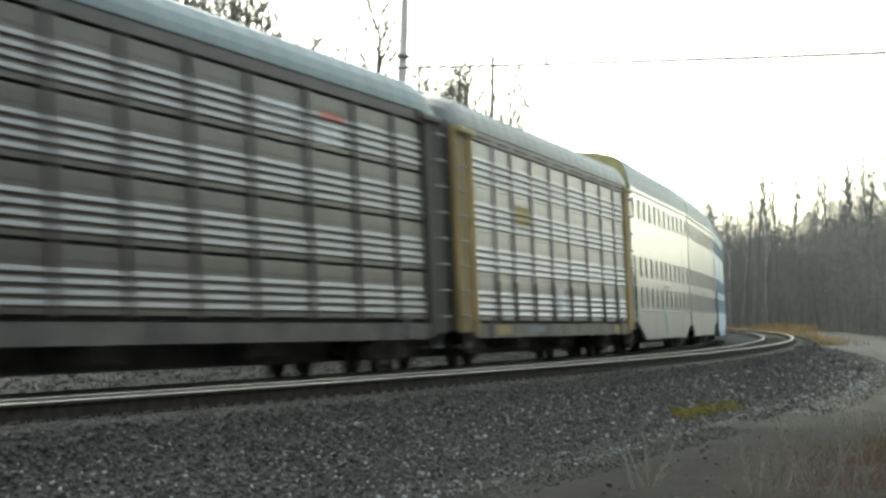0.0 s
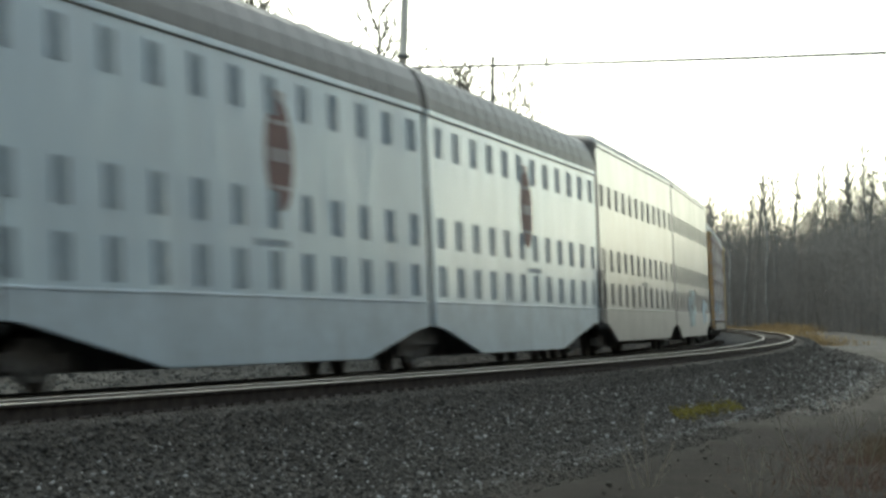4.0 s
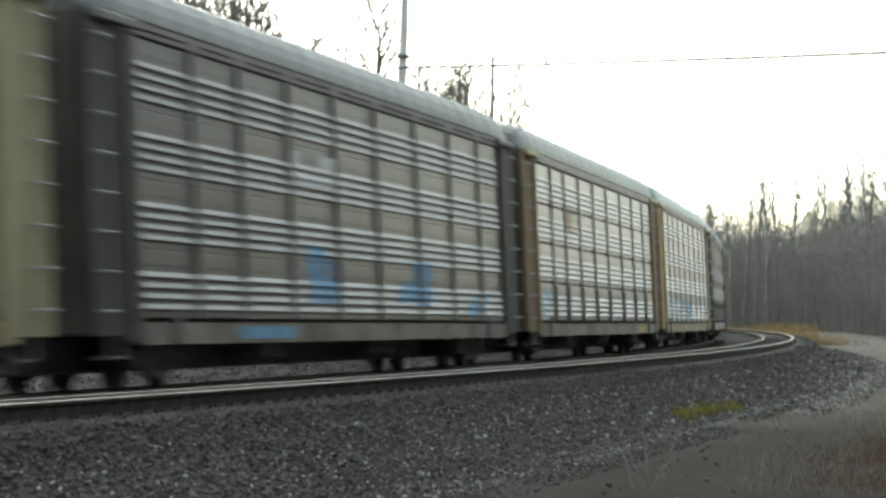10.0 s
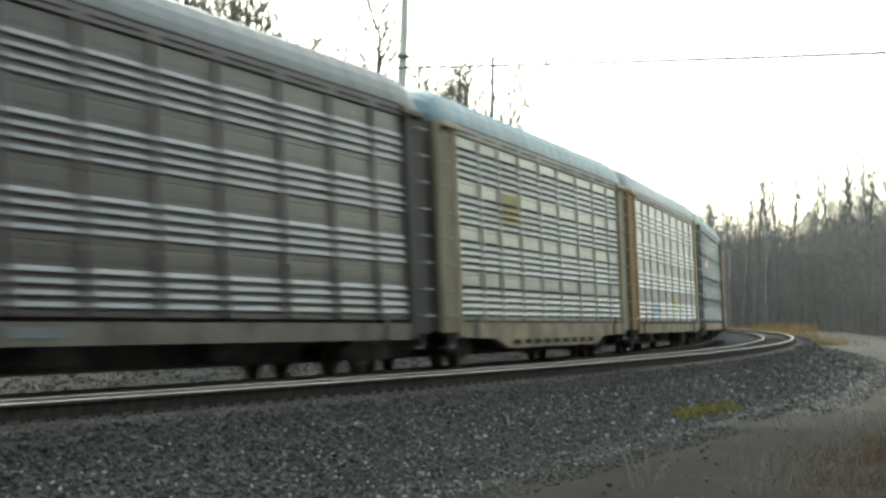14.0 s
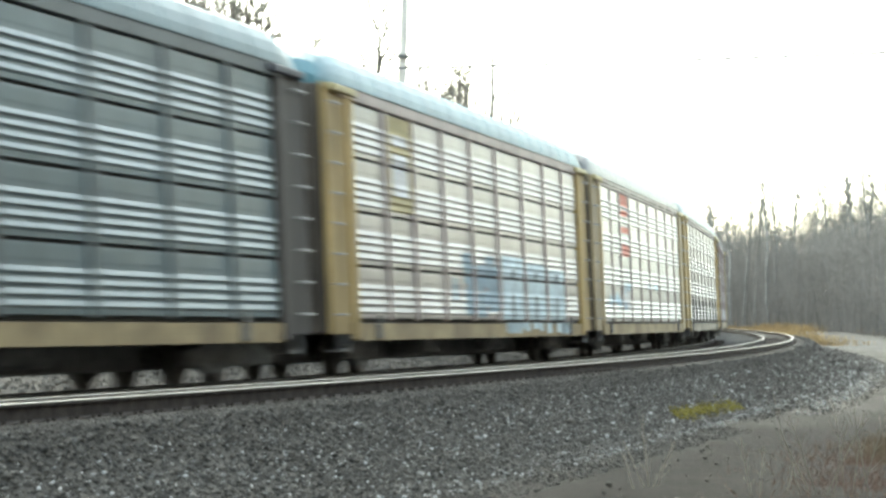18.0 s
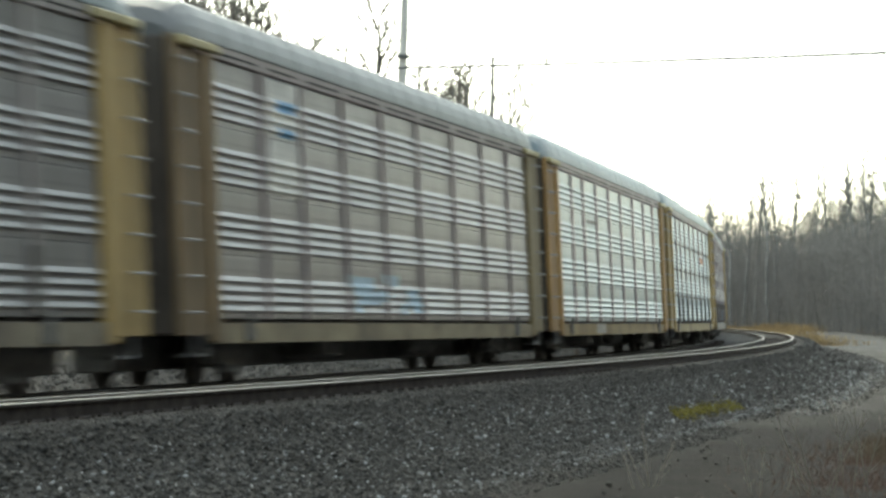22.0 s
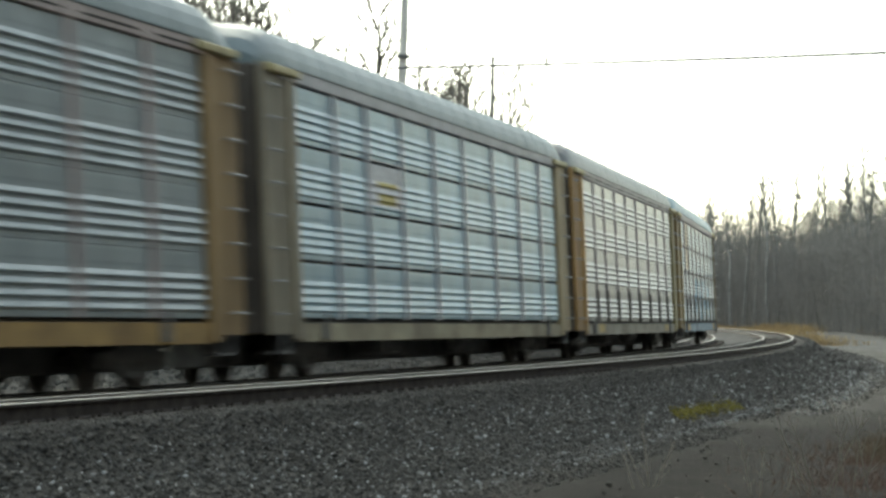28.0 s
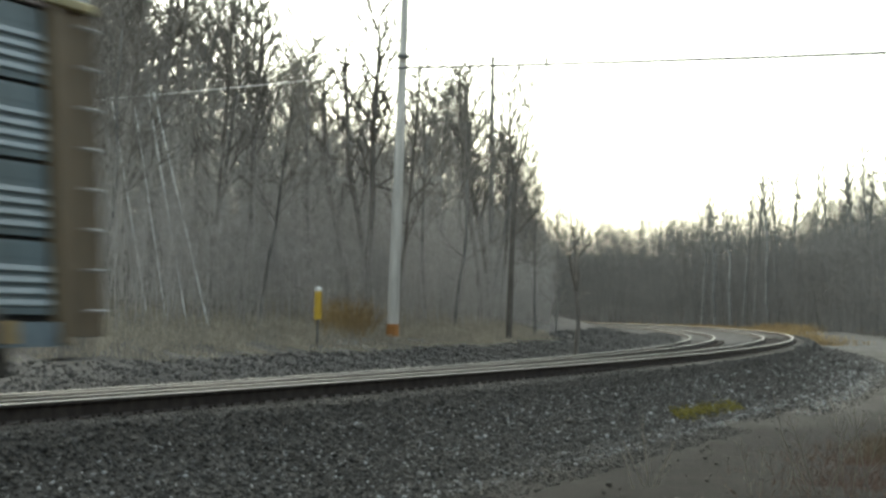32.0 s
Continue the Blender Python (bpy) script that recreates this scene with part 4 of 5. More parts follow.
class Twigs:
    """Tapered three-sided sticks gathered as arrays."""

    def __init__(self):
        self.a, self.b, self.ra, self.rb = [], [], [], []

    def stick(self, a, b, ra, rb):
        self.a.append(a)
        self.b.append(b)
        self.ra.append(ra)
        self.rb.append(rb)

    def arrays(self, n=3):
        a, b = np.array(self.a, float), np.array(self.b, float)
        ra, rb = np.array(self.ra)[:, None, None], np.array(self.rb)[:, None, None]
        d = b - a
        d /= np.linalg.norm(d, axis=1)[:, None] + 1e-9
        u = np.cross(d, np.array([0.31, 0.77, 0.55]))
        u /= np.linalg.norm(u, axis=1)[:, None] + 1e-9
        w = np.cross(d, u)
        ang = 2 * np.pi * np.arange(n) / n
        ring = u[:, None] * np.cos(ang)[None, :, None] + w[:, None] * np.sin(ang)[None, :, None]
        v = np.concatenate([a[:, None] + ring * ra, b[:, None] + ring * rb], 1)
        f = []
        for k in range(n):
            j = (k + 1) % n
            f += [(k, j, n + j), (k, n + j, n + k)]
        f = np.array(f)[None] + (2 * n * np.arange(len(a)))[:, None, None]
        return v.reshape(-1, 3), f.reshape(-1, 3)

    def mesh(self, name, material, n=3):
        return fast_mesh(name, *self.arrays(n), material)


def grow(rng, H, thick=1.0, spread=0.32, limbs=20, clear=0.28, fine=1.0, tw=1.0, taper=0.8):
    """A bare broadleaf tree: trunk sticks and crown sticks."""
    trunk, crown = Twigs(), Twigs()
    r0 = (0.0065 * H + 0.015) * thick
    p, d = np.array([0.0, 0, -0.15]), np.array([rng.normal(0, 0.04), rng.normal(0, 0.04), 1.0])
    pts, n = [p], 10
    for i in range(n):
        d = d + rng.normal(0, 0.06, 3) * (1, 1, 0)
        d /= np.linalg.norm(d)
        p = p + d * H / n
        pts.append(p)
    for i in range(n):
        trunk.stick(pts[i], pts[i + 1], r0 * (1 - i / n) ** taper + 0.012 * tw, r0 * (1 - (i + 1) / n) ** taper + 0.012 * tw)
    for i in range(limbs):
        q = clear + (1 - clear) * (i + rng.uniform(0, 1)) / limbs
        k = min(int(q * n), n - 1)
        o = pts[k] + (pts[k + 1] - pts[k]) * (q * n - k)
        az = i * 2.4 + rng.normal(0, 0.5)
        up = rng.uniform(0.3, 0.95) + 0.45 * q
        L = H * spread * (1.15 - 0.75 * q) * rng.uniform(0.6, 1.25)
        dd = np.array([math.cos(az), math.sin(az), up])
        dd /= np.linalg.norm(dd)
        a, ra = o, max(r0 * 0.42 * (1 - q * 0.7), 0.018 * tw)
        for sgm in range(4):
            dd = dd + rng.normal(0, 0.13, 3) + (0, 0, 0.09)
            dd /= np.linalg.norm(dd)
            b = a + dd * L / 4
            crown.stick(a, b, ra * (1 - sgm * 0.22), ra * (0.78 - sgm * 0.22) + 0.006)
            for _ in range(rng.poisson((1.3 + 0.7 * sgm) * fine)):
                e = dd + rng.normal(0, 0.55, 3) + (0, 0, 0.25)
                e /= np.linalg.norm(e)
                l2 = L * rng.uniform(0.18, 0.42)
                st = a + (b - a) * rng.uniform(0, 1)
                mid = st + e * l2 * 0.5
                e2 = e + rng.normal(0, 0.25, 3) + (0, 0, 0.15)
                e2 /= np.linalg.norm(e2)
                tip = mid + e2 * l2 * 0.5
                crown.stick(st, mid, 0.014 * tw, 0.010 * tw)
                crown.stick(mid, tip, 0.010 * tw, 0.005 * tw)
                for _ in range(rng.poisson(1.8 * fine)):
                    g = e + rng.normal(0, 0.6, 3) + (0, 0, 0.2)
                    g /= np.linalg.norm(g)
                    st2 = mid + (tip - mid) * rng.uniform(-0.6, 1)
                    crown.stick(st2, st2 + g * l2 * rng.uniform(0.25, 0.6), 0.008 * tw, 0.004 * tw)
            a = b
    return trunk, crown


# bark a little darker than grey_bark, for trees that stand out singly
M_DARK_BARK = mat("dark_bark", (0.19, 0.172, 0.152), 0.95, 0, 0.3, 3.0, rnd=0.2)


def tree_kind(seed, H, label, bark=M_BARK, twig=M_TWIG, **kw):
    rng = np.random.default_rng(seed)
    t, c = grow(rng, H, **kw)
    ob = tagged(new("bare_tree"), label, "tree", "trees of the woodland edge")
    part("trunk", t.mesh("trunk", bark, 6), ob)
    part("crown", c.mesh("crown", twig), ob, "leafless crown of fine grey twigs")
    ob.scale = (1, 1, 1)
    return ob


def px_of(x, y):
    return 784 + 4712 * x / np.maximum(y, 1)


def build_woods():
    kinds = [tree_kind(100 + i, 10.0, "leafless grey tree at the edge of the woods", spread=0.27 + 0.045 * (i % 4), limbs=23 + 2 * (i % 3), clear=0.2 + 0.06 * (i % 4), fine=0.95, thick=0.85, tw=1.5) for i in range(7)]
    rng = random.Random(8)
    first = set()
    # skyline of the left-hand wood, as heights over a line across the view
    TOP_X = [-100, 250, 420, 480, 505, 560, 610, 700, 800, 880, 915, 950, 985]
    TOP_Y = [-170, -110, -20, 60, 140, 165, 180, 170, 155, 150, 230, 320, 420]
    # left-hand wood behind the far track
    n = 0
    while n < 112:
        s, o = (rng.uniform(-5, 60), -9.5 - abs(rng.gauss(0, 9))) if n < 28 else (rng.uniform(5, 190), -9.5 - abs(rng.gauss(0, 13)))
        x, y, h = on_line(s, o)
        px = px_of(x, y)
        if not (-60 < px < 985) or y < 66 or (n < 28 and px > 500):
            continue
        H = (558 - np.interp(px, TOP_X, TOP_Y)) / 4712 * y * rng.uniform(0.76, 1.07)
        k = rng.choice(kinds)
        m = pose(x, y, float(ground_z(x, y)), 0, 0, rng.uniform(0, 360)) @ pose(0, 0, 0, rng.uniform(-3, 3), rng.uniform(-3, 3), 0)
        if k not in first:
            first.add(k)
            t = k
            t.matrix_basis = m @ Matrix.Scale(H / 10, 4)
        else:
            t = copy_thing(k, m)
            t.scale = (H / 10,) * 3
        n += 1
    # tall trees of the far wood on the outer side of the curve
    n = 0
    while n < 60:
        s, o = rng.uniform(150, 420), 17 + abs(rng.gauss(0, 22))
        x, y, h = on_line(s, o)
        px = px_of(x, y)
        if not (1180 < px < 1700):
            continue
        topy = np.interp(px, [1180, 1400, 1570], [398, 392, 350])
        H = (570 - topy) / 4712 * y * (rng.uniform(0.9, 1.1) if n % 2 else rng.uniform(0.5, 0.8))
        k = rng.choice(kinds)
        t = copy_thing(k, pose(x, y, float(ground_z(x, y)), 0, 0, rng.uniform(0, 360)))
        t.scale = (H / 10 * 0.8, H / 10 * 0.8, H / 10)
        n += 1
    kinds += [tree_kind(201, 10.0, "leafless dark tree standing apart by the track", M_DARK_BARK, M_DARK_BARK, thick=1.9, spread=0.42, limbs=11, clear=0.36, fine=0.8),
              tree_kind(205, 10.0, "tall forked leafless tree at the wood's edge", M_DARK_BARK, M_DARK_BARK, thick=1.1, spread=0.34, limbs=15, clear=0.25, fine=0.8, tw=1.8),
              tree_kind(211, 10.0, "slender leafless tree rising over the wood", M_DARK_BARK, M_DARK_BARK, thick=1.4, spread=0.2, limbs=19, clear=0.36, fine=0.9, tw=3.3, taper=0.5),
              tree_kind(214, 10.0, "slender leafless tree with a narrow upright crown", M_DARK_BARK, M_DARK_BARK, thick=1.3, spread=0.26, limbs=19, clear=0.42, fine=0.85, tw=3.3, taper=0.5),
              tree_kind(221, 10.0, "slender grey tree rising over the far wood", M_BARK, M_BARK, thick=1.1, spread=0.13, limbs=17, clear=0.5, fine=0.8, tw=3.6, taper=0.45),
              tree_kind(222, 10.0, "grey leafless tree with a narrow crown in the far wood", M_BARK, M_BARK, thick=1.1, spread=0.17, limbs=18, clear=0.52, fine=0.75, tw=3.6, taper=0.45)]
    # single trees that stand apart: by the track, and three tall ones by the pole
    for px, y, topy, wide, seed in ((880, 135, 95, 0.7, 9), (896, 138, 125, 0.6, 10), (862, 132, 92, 0.6, 9), (652, 100, -12, 0.8, 10), (668, 103, 50, 0.7, 9), (628, 104, 110, 0.8, 9), (712, 101, 80, 0.7, 8),
                                    (765, 110, 140, 0.8, 2), (815, 112, 135, 0.8, 5), (955, 124, 280, 0.8, 6), (990, 130, 365, 0.9, 0), (380, 84, -60, 0.7, 8), (300, 84, -80, 0.7, 9), (440, 90, -20, 0.8, 10),
                                    (150, 80, -100, 0.8, 9), (186, 86, -70, 0.8, 10), (214, 79, -90, 0.8, 8), (240, 84, -60, 0.8, 9), (270, 90, -40, 0.9, 10),
                                    (1248, 350, 348, 0.7, 11), (1272, 343, 364, 0.9, 12), (1300, 336, 362, 0.9, 12), (1322, 336, 346, 0.7, 11), (1341, 329, 314, 0.6, 11), (1367, 319, 300, 0.75, 12), (1384, 324, 306, 0.8, 12), (1400, 316, 304, 0.75, 11),
                                    (1442, 310, 296, 0.5, 11), (1474, 287, 285, 0.7, 12), (1488, 294, 300, 0.8, 11), (1519, 280, 276, 0.75, 12), (1532, 288, 300, 0.8, 11), (1545, 273, 246, 0.65, 12), (1562, 280, 286, 0.8, 11), (1590, 280, 262, 0.8, 12)):
        x = (px - 784 - 0.0188 * (556 - topy)) / 4712 * y
        z = float(ground_z(x, y))
        H = 0.904 + (562 + 0.0188 * (px - 784) - topy) / 4712 * y - z
        t = copy_thing(kinds[seed], pose(x, y, z, 0, 0, seed * 77))
        t.scale = (H / 10 * wide, H / 10 * wide, H / 10)
    for k in kinds:
        if k not in first:
            for o in (*k.children_recursive, k):
                bpy.data.objects.remove(o)
    kinds = [k for k in kinds[:7] if k in first]

    # the small forked tree that stands by itself inside the curve
    fk, trunk, crown = random.Random(12), Twigs(), Twigs()

    def limb(a, d, length, r, depth):
        for i in range(4):
            d = d + Vector((fk.gauss(0, 0.10), fk.gauss(0, 0.10), 0.03))
            d.normalize()
            b = a + d * length / 4
            (trunk if depth == 0 else crown).stick(a, b, r * (1 - 0.1 * i), r * (0.9 - 0.1 * i))
            if depth and fk.random() < 0.75:
                e = (d + Vector((fk.gauss(0, 0.6), fk.gauss(0, 0.6), 0.35))).normalized()
                crown.stick(b, b + e * length * fk.uniform(0.2, 0.45), r * 0.4, 0.007)
            a = b
        if depth < 3:
            for side in ((-1, 1) if depth else (-1, 0.15, 1)):
                e = (d + Vector((side * fk.uniform(0.35, 0.7), fk.gauss(0, 0.4), 0.25))).normalized()
                limb(a, e, length * fk.uniform(0.55, 0.8), r * 0.62, depth + 1)

    def edge_tree(px, y, lines):
        """A dark tree drawn by its main limbs, each a line of (across, height, radius)."""
        nonlocal trunk, crown
        trunk, crown = Twigs(), Twigs()
        x0 = (px - 784) / 4712 * y
        for i, pts in enumerate(lines):
            for (a0, b0, r0), (a1, b1, r1) in zip(pts[:-1], pts[1:]):
                q0, q1 = Vector((a0, 0.3 * i, b0)), Vector((a1, 0.3 * i, b1))
                (crown if i else trunk).stick(q0, q1, r0, r1)
                for _ in range(5 if i else 2):
                    w = q0.lerp(q1, fk.random())
                    e = Vector((fk.gauss(0, 0.7), fk.gauss(0, 0.5), fk.uniform(0.2, 1.0)))
                    tip = w + e * fk.uniform(0.3, 0.9)
                    crown.stick(w, tip, 0.02, 0.008)
                    crown.stick(tip, tip + (e + Vector((fk.gauss(0, 0.5), 0, 0.3))) * 0.4, 0.009, 0.004)
        et = tagged(new("forked_tree"), "dark leafless tree forked high, at the wood's edge", "tree", "trees of the woodland edge")
        et.matrix_basis = pose(x0, y, float(ground_z(x0, y)))
        part("trunk", trunk.mesh("trunk", M_DARK_BARK, 6), et)
        part("crown", crown.mesh("crown", M_DARK_BARK), et, "two long bare limbs with short twigs")

    edge_tree(903, 112, [[(0, -0.2, 0.15), (0.05, 2.5, 0.13), (0.1, 5.0, 0.11), (0.15, 6.6, 0.09)],
                         [(0.15, 6.5, 0.075), (-0.05, 7.9, 0.06), (-0.1, 9.2, 0.05), (-0.12, 10.5, 0.035)],
                         [(0.15, 6.6, 0.075), (0.45, 7.6, 0.06), (0.65, 8.6, 0.045), (0.9, 9.6, 0.03)],
                         [(0.08, 4.2, 0.06), (0.7, 4.9, 0.05), (1.2, 5.5, 0.035), (1.25, 6.6, 0.02)]])
    trunk, crown = Twigs(), Twigs()
    y = 97.0
    x = (1022 - 784) / 4712 * y
    limb(Vector((0, 0, -0.1)), Vector((0.03, 0, 1)), 2.3, 0.085, 0)
    ft = tagged(new("forked_tree"), "small dark forked leafless tree inside the curve", "tree", "trees of the woodland edge")
    ft.matrix_basis = pose(x, y, float(ground_z(x, y))) @ Matrix.Scale(1.12, 4)
    part("trunk", trunk.mesh("trunk", M_DARK_BARK, 6), ft)
    part("crown", crown.mesh("crown", M_DARK_BARK), ft, "sparse dark forked branches")

    # trees added out of view, beside and behind the viewer, to block low sky
    n = 0
    while n < 46:
        s, o = rng.uniform(-200, 165), rng.uniform(26, 55)
        x, y, h = on_line(s, o)
        if px_of(x, y) < 1650 and y > 0:
            continue
        t = copy_thing(rng.choice(kinds), pose(x, y, float(ground_z(x, y)), 0, 0, rng.uniform(0, 360)))
        t.scale = (rng.uniform(1.1, 1.5),) * 3
        n += 1

    # dense thicket under the left wood and the whole far wood, too many to count
    def thicket(name, label, places, seed, twigs, rad, bark=M_THICKET):
        g = np.random.default_rng(seed)
        T = Twigs()
        zs = ground_z([q[0] for q in places], [q[1] for q in places])
        for (x, y, H), z in zip(places, zs):
            lean = g.normal(0, 0.10, 2)
            a, top = np.array([x, y, z - 0.1]), np.array([x + lean[0] * H, y + lean[1] * H, z + H])
            mid = (a + top) / 2 + g.normal(0, 0.03 * H, 3)
            T.stick(a, mid, rad * 0.9, rad * 0.8)
            T.stick(mid, top, rad * 0.8, rad * 0.35)
            for _ in range(twigs):
                q = g.uniform(0.25, 1.0)
                st = a + (mid - a) * q * 2 if q < 0.5 else mid + (top - mid) * (q * 2 - 1)
                e = g.normal(0, 0.8, 3) + (0, 0, 0.5)
                e *= H * 0.2 * g.uniform(0.5, 1.3) / np.linalg.norm(e)
                T.stick(st, st + e, rad * 0.55, rad * 0.25)
        tagged(new(name, T.mesh(name, bark)), label, "thicket", kind="stuff")

    g = np.random.default_rng(21)
    pl = []
    while len(pl) < 9500:
        s, o = g.uniform(-5, 210), -8.5 - abs(g.normal(0, 11))
        x, y, h = on_line(s, o)
        px = px_of(x, y)
        if -60 < px < 975 and y > 62:
            pl.append((x, y, g.uniform(0.9, 2.4) + 6.8 * g.uniform(0, 1) ** 1.15 * min(1, (-o - 7) / 6) * (0.8 if px > 880 else 1)))
    thicket("undergrowth", "dense grey leafless undergrowth below the trees", pl, 22, 18, 0.012)
    pl = []
    while len(pl) < 4200:
        s, o = g.uniform(170, 560), 15 + abs(g.normal(0, 26))
        x, y, h = on_line(s, o)
        px = px_of(x, y)
        if 900 < px < 1680:
            topy = np.interp(px, [1080, 1240, 1420, 1500, 1570], [404, 396, 396, 380, 362]) + abs(g.normal(0, 42))
            H = max(2.0, min((565 - topy) / 4712 * y, 14.5))
            pl.append((x, y, H))
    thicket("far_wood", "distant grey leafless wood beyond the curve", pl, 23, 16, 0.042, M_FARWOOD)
    # unseen wood, added right of the view to keep low sky off the cars
    pl = []
    while len(pl) < 5600:
        s, o = g.uniform(-130, 78), g.uniform(24, 58)
        x, y, h = on_line(s, o)
        if y < 0 or px_of(x, y) > 1660:
            pl.append((x, y, g.uniform(12, 22)))
    thicket("roadside_wood", "grey leafless wood added out of view to shade the train", pl, 25, 10, 0.16)
    pl = []
    while len(pl) < 700:
        s, o = g.uniform(230, 620), -12 - abs(g.normal(0, 18))
        x, y, h = on_line(s, o)
        if 880 < px_of(x, y) < 1180:
            pl.append((x, y, min(max(2.0, (560 - 402 - abs(g.normal(0, 40))) / 4712 * y), 14.5)))
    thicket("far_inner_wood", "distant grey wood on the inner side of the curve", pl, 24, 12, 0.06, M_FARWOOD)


build_woods()

M_GRASS = mat("dead_tan_grass", (0.44, 0.39, 0.3), 0.95, 0, 0.35, 0.9, tint=(0.3, 0.27, 0.22), fine=8, rnd=0.3)
M_ORANGE = mat("orange_dead_grass", (0.4, 0.29, 0.14), 0.95, 0, 0.3, 0.3, tint=(0.22, 0.155, 0.085), fine=4, rnd=0.3)
M_RED = mat("russet_weed", (0.18, 0.12, 0.09), 0.95, 0, 0.35, 2.0, tint=(0.12, 0.07, 0.055), fine=8, rnd=0.35)
M_STALK = mat("pale_dry_stalk", (0.4, 0.36, 0.3), 0.9, 0, 0.3, 3.0, rnd=0.25)
M_MOSS = mat("yellow_moss", (0.2, 0.175, 0.035), 0.95, 0, 0.3, 3.0, rnd=0.3)


def tufts(name, label, category, places, material, seed, blades, h, rad, spread=0.18, lean=0.4):
    g = np.random.default_rng(seed)
    T = Twigs()
    zs = ground_z([q[0] for q in places], [q[1] for q in places])
    for (x, y, k), z in zip(places, zs):
        for _ in range(blades):
            a = np.array([x + g.normal(0, spread), y + g.normal(0, spread), z - 0.03])
            e = np.array([g.normal(0, lean), g.normal(0, lean), 1.0])
            L = h * k * g.uniform(0.5, 1.2)
            b = a + e / np.linalg.norm(e) * L * 0.6
            e2 = e + np.array([g.normal(0, lean), g.normal(0, lean), -0.15])
            T.stick(a, b, rad, rad * 0.8)
            T.stick(b, b + e2 / np.linalg.norm(e2) * L * 0.4, rad * 0.8, rad * 0.2)
    tagged(new(name, T.mesh(name, material)), label, category, kind="stuff")


def build_grass():
    g = np.random.default_rng(31)
    pl = []
    while len(pl) < 2000:
        s, o = g.uniform(-12, 75), -6.2 - abs(g.normal(0, 3.4))
        x, y, h = on_line(s, o)
        if px_of(x, y) < 1000:
            pl.append((x, y, 1.0 if o < -6.8 else 0.55))
    tufts("bank_grass", "dead tan grass on the bank behind the track", "grass", pl, M_GRASS, 32, 16, 0.38, 0.007)
    pl = []
    for _ in range(900):
        s, o = g.uniform(135, 420), 8.0 + abs(g.normal(0, 1.3))
        x, y, h = on_line(s, o)
        pl.append((x, y, g.uniform(0.5, 1.3)))
    for _ in range(80):
        x, y, h = on_line(g.normal(205, 5), g.normal(10.5, 1.6))
        pl.append((x, y, 2.2))
    tufts("far_grass", "orange dead grass along the far curve", "grass", pl, M_ORANGE, 33, 12, 0.42, 0.02, 0.5)
    pl = []
    for _ in range(260):
        s, o = g.uniform(20, 45), g.normal(-8.4, 0.35)
        x, y, h = on_line(s, o)
        if 572 < px_of(x, y) < 650:
            pl.append((x, y, 1.5))
    tufts("bank_weeds", "orange-brown dead weeds near the marker post", "weeds", pl, M_ORANGE, 34, 10, 0.8, 0.008)
    # roadside weeds on the viewer's side
    pl = []
    while len(pl) < 120:
        y = g.uniform(26, 40)
        px = 1600 - abs(g.normal(0, 110))
        pl.append(((px - 784) / 4712 * y, y, g.uniform(0.3, 1.0) * (1.0 if px > 1450 else 0.6)))
    tufts("russet_weeds", "thin russet weeds on the verge", "weeds", pl, M_RED, 35, 9, 0.42, 0.0028, 0.3, 0.75)
    pl = []
    while len(pl) < 110:
        y = g.uniform(36, 75)
        px = g.uniform(1230, 1600)
        x = (px - 784) / 4712 * y
        s, o = to_line([x], [y])
        if o[0] > 11.0:
            pl.append((x, y, g.uniform(0.3, 0.9)))
    tufts("verge_grass", "short dead brown grass on the dirt verge", "grass", pl, mat("verge_brown", (0.2, 0.16, 0.11), 0.95, 0, 0.3, 1.0, rnd=0.3), 36, 12, 0.3, 0.005, 0.25)
    # pale dry stalks that stand singly
    r = random.Random(5)
    for px, py, top, lean in ((1155, 862, 735, -0.05), (1168, 862, 770, 0.32), (1130, 866, 800, -0.3), (1352, 880, 795, 0.05), (1338, 882, 780, -0.2), (1452, 880, 740, -0.35), (1480, 882, 755, 0.2), (1530, 880, 690, 0.3), (1500, 870, 725, -0.15), (1398, 880, 825, 0.25), (1150, 864, 775, -0.45), (1160, 864, 772, 0.5), (1470, 880, 730, 0.45), (1545, 882, 705, -0.2), (1425, 882, 700, -0.3), (1440, 878, 760, -0.5), (1515, 880, 740, 0.1)):
        y = 1.853 / ((py - 556 - 0.0188 * (px - 784)) / 4712)
        x = (px - 784) / 4712 * y
        z = float(ground_z(x, y))
        H = (py - top) / 4712 * y
        a, d = Vector((0, 0, -0.05)), Vector((lean, r.uniform(-0.1, 0.1), 1.0)).normalized()
        pts, side = [a], []
        for i in range(5):
            b = a + (d + Vector((r.gauss(0, 0.05), 0, 0))) * (H + 0.05) / 5
            if i:
                for sgn in (-1, 1):
                    e = d + Vector((sgn * r.uniform(0.3, 0.7), r.uniform(-0.3, 0.3), 0.1))
                    side.append((a, a + e * H * r.uniform(0.08, 0.2)))
            pts.append(b)
            a = b
        st = tagged(new("dry_stalk"), "pale dry weed stalk standing on the dirt verge", "weed", "dry stalks")
        st.matrix_basis = pose(x, y, z)
        part("stem", Geo().tube(pts, [0.0075, 0.0066, 0.0057, 0.0048, 0.0039, 0.003], 5).mesh("stem", M_STALK), st)
        for a, b in side:
            part("twig", Geo().tube([a, b], [0.0035, 0.0018], 4).mesh("twig", M_STALK), st)
    # moss at the foot of the ballast
    n = 800
    q = g.uniform(0, 1, n)
    x, y = 4.0 + 1.95 * q + g.normal(0, 0.05, n), 45.3 + 7.7 * q + g.normal(0, 0.35, n)
    v, f = stones(x, y, ground_z(x, y) + 0.03, np.full(n, 0.036), g, 0.35)
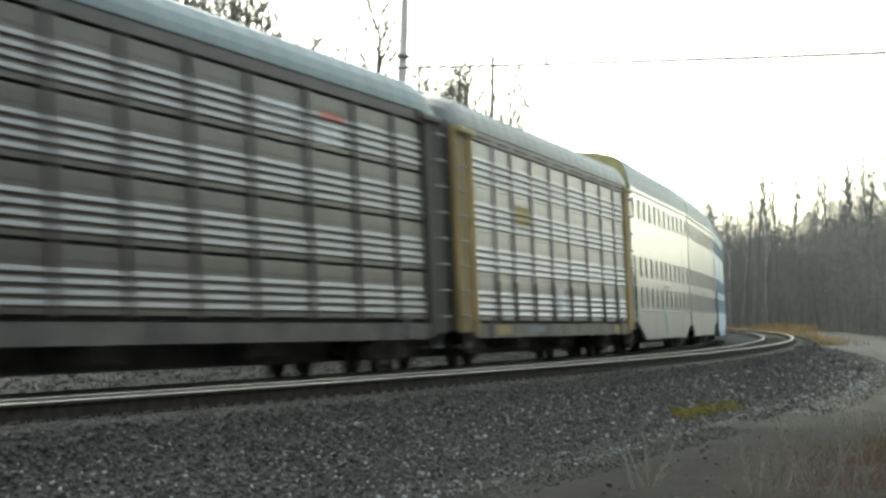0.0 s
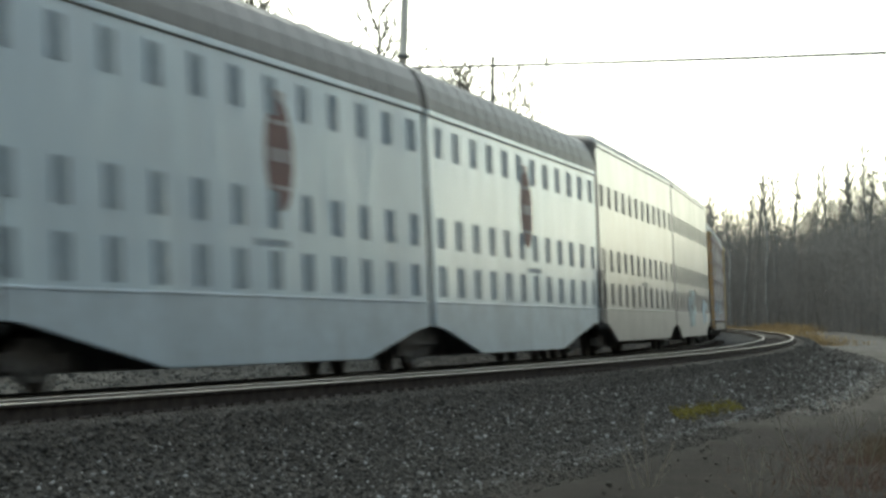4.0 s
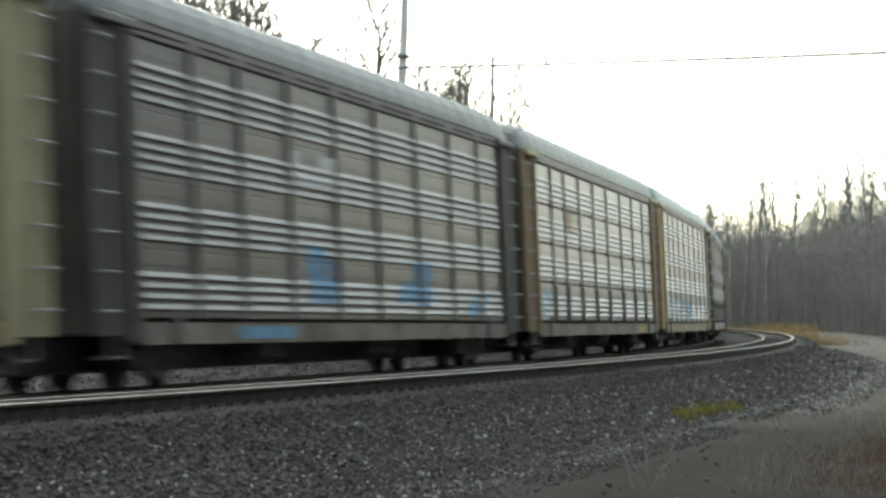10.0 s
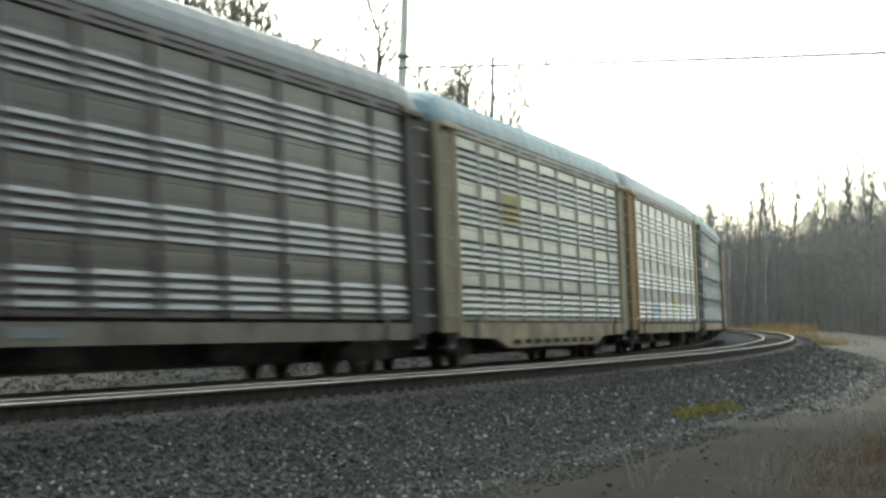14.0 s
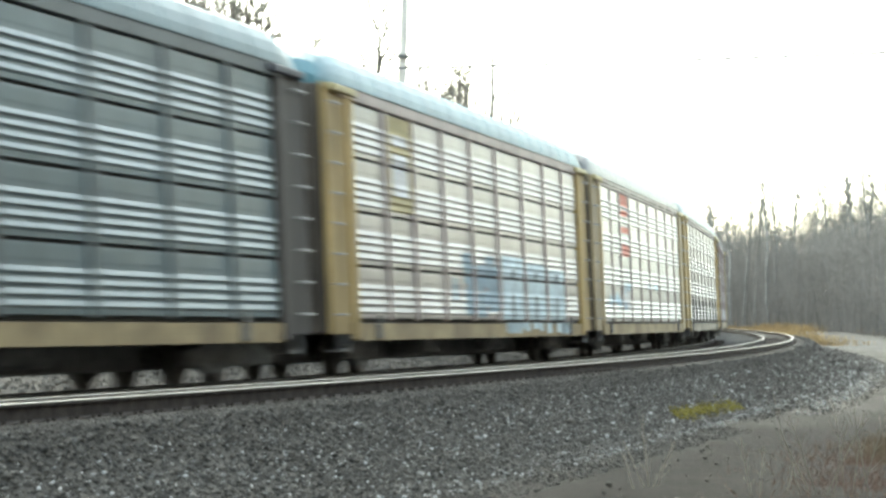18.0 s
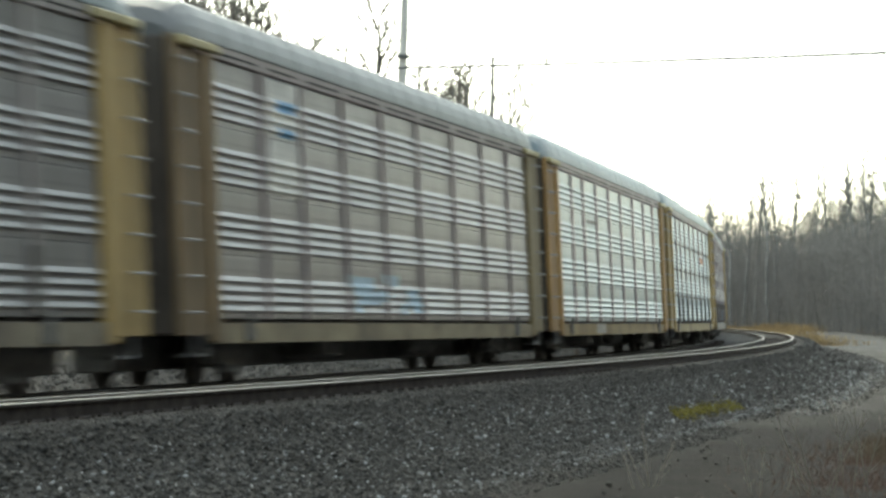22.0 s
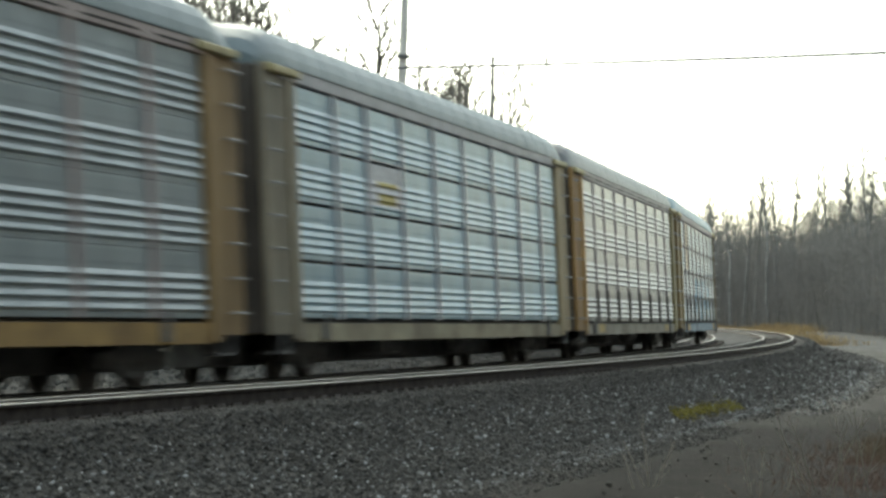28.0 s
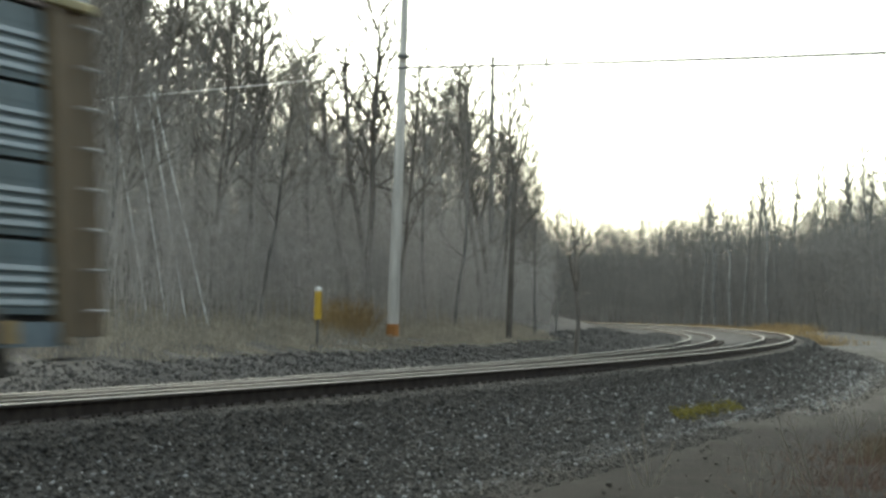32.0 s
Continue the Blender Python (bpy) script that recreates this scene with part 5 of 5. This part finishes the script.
    tagged(new("moss_patch", fast_mesh("moss_patch", v, f, M_MOSS)), "yellow-green moss at the foot of the ballast", "moss", kind="stuff")


build_grass()

# ---------- pole line, marker ----------
M_POLE = mat("weathered_pole_wood", (0.68, 0.65, 0.6), 0.9, 0, 0.35, 1.5, 0.01, fine=30, stretch=(3, 3, 0.3))
M_WIRE = mat("dull_wire", (0.10, 0.10, 0.105), 0.6, 0.3)
M_GUY = mat("pale_guy_cable", (0.8, 0.8, 0.77), 0.5, 0.2)


def at_px(px, py, y):
    """The place y metres ahead that lies on the line of sight through a point of the view."""
    u, v = (px - 784) / 4712, (py - 441) / 4712
    c, s = math.cos(0.018794), math.sin(0.018794)
    u, v = u * c + v * s, -u * s + v * c
    t = math.radians(1.394)
    fy, fz = math.cos(t) + v * math.sin(t), math.sin(t) - v * math.cos(t)
    return Vector((u * y / fy, y, EYE[2] + fz * y / fy))


def build_poles():
    base, top = at_px(694, 606, 88), at_px(719, -60, 88)
    base.z = float(ground_z(base.x, base.y)) - 0.1
    p = tagged(new("utility_pole"), "weathered grey wooden utility pole leaning slightly", "utility pole", "pole line")
    part("shaft", Geo().tube([base + (top - base) * q for q in (0, 0.33, 0.66, 1.0)], [0.2, 0.175, 0.15, 0.12], 12).mesh("shaft", M_POLE), p)
    d = (top - base).normalized()
    a = base + d * 0.25
    part("warning_band", Geo().tube([a, a + d * 0.42], [0.215, 0.212], 12).mesh("warning_band", mat("faded_orange", (0.45, 0.2, 0.06), 0.8)), p, "faded orange band at the pole's foot")
    for q in (at_px(714, 100, 88), ):
        part("bracket", Geo().box(q.x - 0.22, q.x + 0.22, q.y - 0.25, q.y - 0.1, q.z - 0.09, q.z + 0.05, 0.02).mesh("bracket", M_DARK), p)
    b2, t2 = at_px(868, 590, 142), at_px(872, 100, 142)
    b2.z = float(ground_z(b2.x, b2.y)) - 0.1
    p2 = tagged(new("utility_pole"), "slim wooden utility pole with crossarm among the trees", "utility pole", "pole line")
    part("shaft", Geo().tube([b2, t2], [0.15, 0.10], 10).mesh("shaft", M_BARK), p2)
    e = at_px(874, 117, 141.8)
    part("crossarm", Geo().box(e.x - 0.75, e.x + 0.75, e.y - 0.06, e.y + 0.06, e.z - 0.06, e.z + 0.06, 0.01).mesh("crossarm", M_BARK), p2)
    for dx in (-0.66, 0.66):
        part("insulator", Geo().tube([(e.x + dx, e.y, e.z + 0.06), (e.x + dx, e.y, e.z + 0.2)], [0.05, 0.035], 8).mesh("insulator", M_WIRE), p2)

    def line(name, pts, rad, material, label):
        tagged(new(name, Geo().tube(pts, [rad] * len(pts), 5).mesh(name, material)), label, "wire", "overhead wires")

    line("overhead_wire", [at_px(690 + (1620 - 690) * q, 121 - 29.5 * q + 9 * q * (1 - q) * 0.9, 88 - 28 * q) for q in np.linspace(0, 1, 13)], 0.042, M_WIRE, "dark overhead wire that crosses above the tracks")
    line("overhead_wire", [at_px(712 - 640 * q, 126 + 60 * q + 6 * q * (1 - q), 88 - 10 * q) for q in np.linspace(0, 1, 9)], 0.018, M_GUY, "pale overhead wire that runs from the pole into the woods")
    for (x0, y0), (x1, y1) in (((197, 172), (258, 545)), ((236, 168), (292, 552)), ((262, 165), (328, 560)), ((272, 164), (372, 592))):
        bot = at_px(x1, y1, 74)
        bot2 = bot.copy()
        bot2.z = float(ground_z(bot.x, bot.y)) - 0.05
        topp = at_px(x0, y0, 79)
        k = (bot2.z - topp.z) / (bot.z - topp.z)
        line("guy_cable", [topp, topp + (bot - topp) * k], 0.019, M_GUY, "pale slanting guy cable anchored in the grass")
    m = at_px(563, 540, 76)
    z0 = float(ground_z(m.x, m.y))
    t = at_px(563, 512, 76).z
    mk = tagged(new("marker_post"), "yellow plastic pipeline marker post with white cap", "marker post")
    part("post", Geo().tube([(m.x, m.y, z0 - 0.1), (m.x, m.y, t - 0.75)], [0.035, 0.035], 10).mesh("post", M_BARK), mk, "thin grey post")
    part("tube", Geo().tube([(m.x, m.y, t - 0.86), (m.x, m.y, t - 0.06)], [0.11, 0.11], 12).mesh("tube", mat("marker_yellow", (0.6, 0.38, 0.04), 0.6, 0, 0.2)), mk)
    part("cap", Geo().tube([(m.x, m.y, t - 0.06), (m.x, m.y, t + 0.02), (m.x, m.y, t + 0.06)], [0.115, 0.11, 0.05], 12).mesh("cap", mat("marker_white", (0.75, 0.75, 0.72), 0.6)), mk, "white cap")


build_poles()


motions()
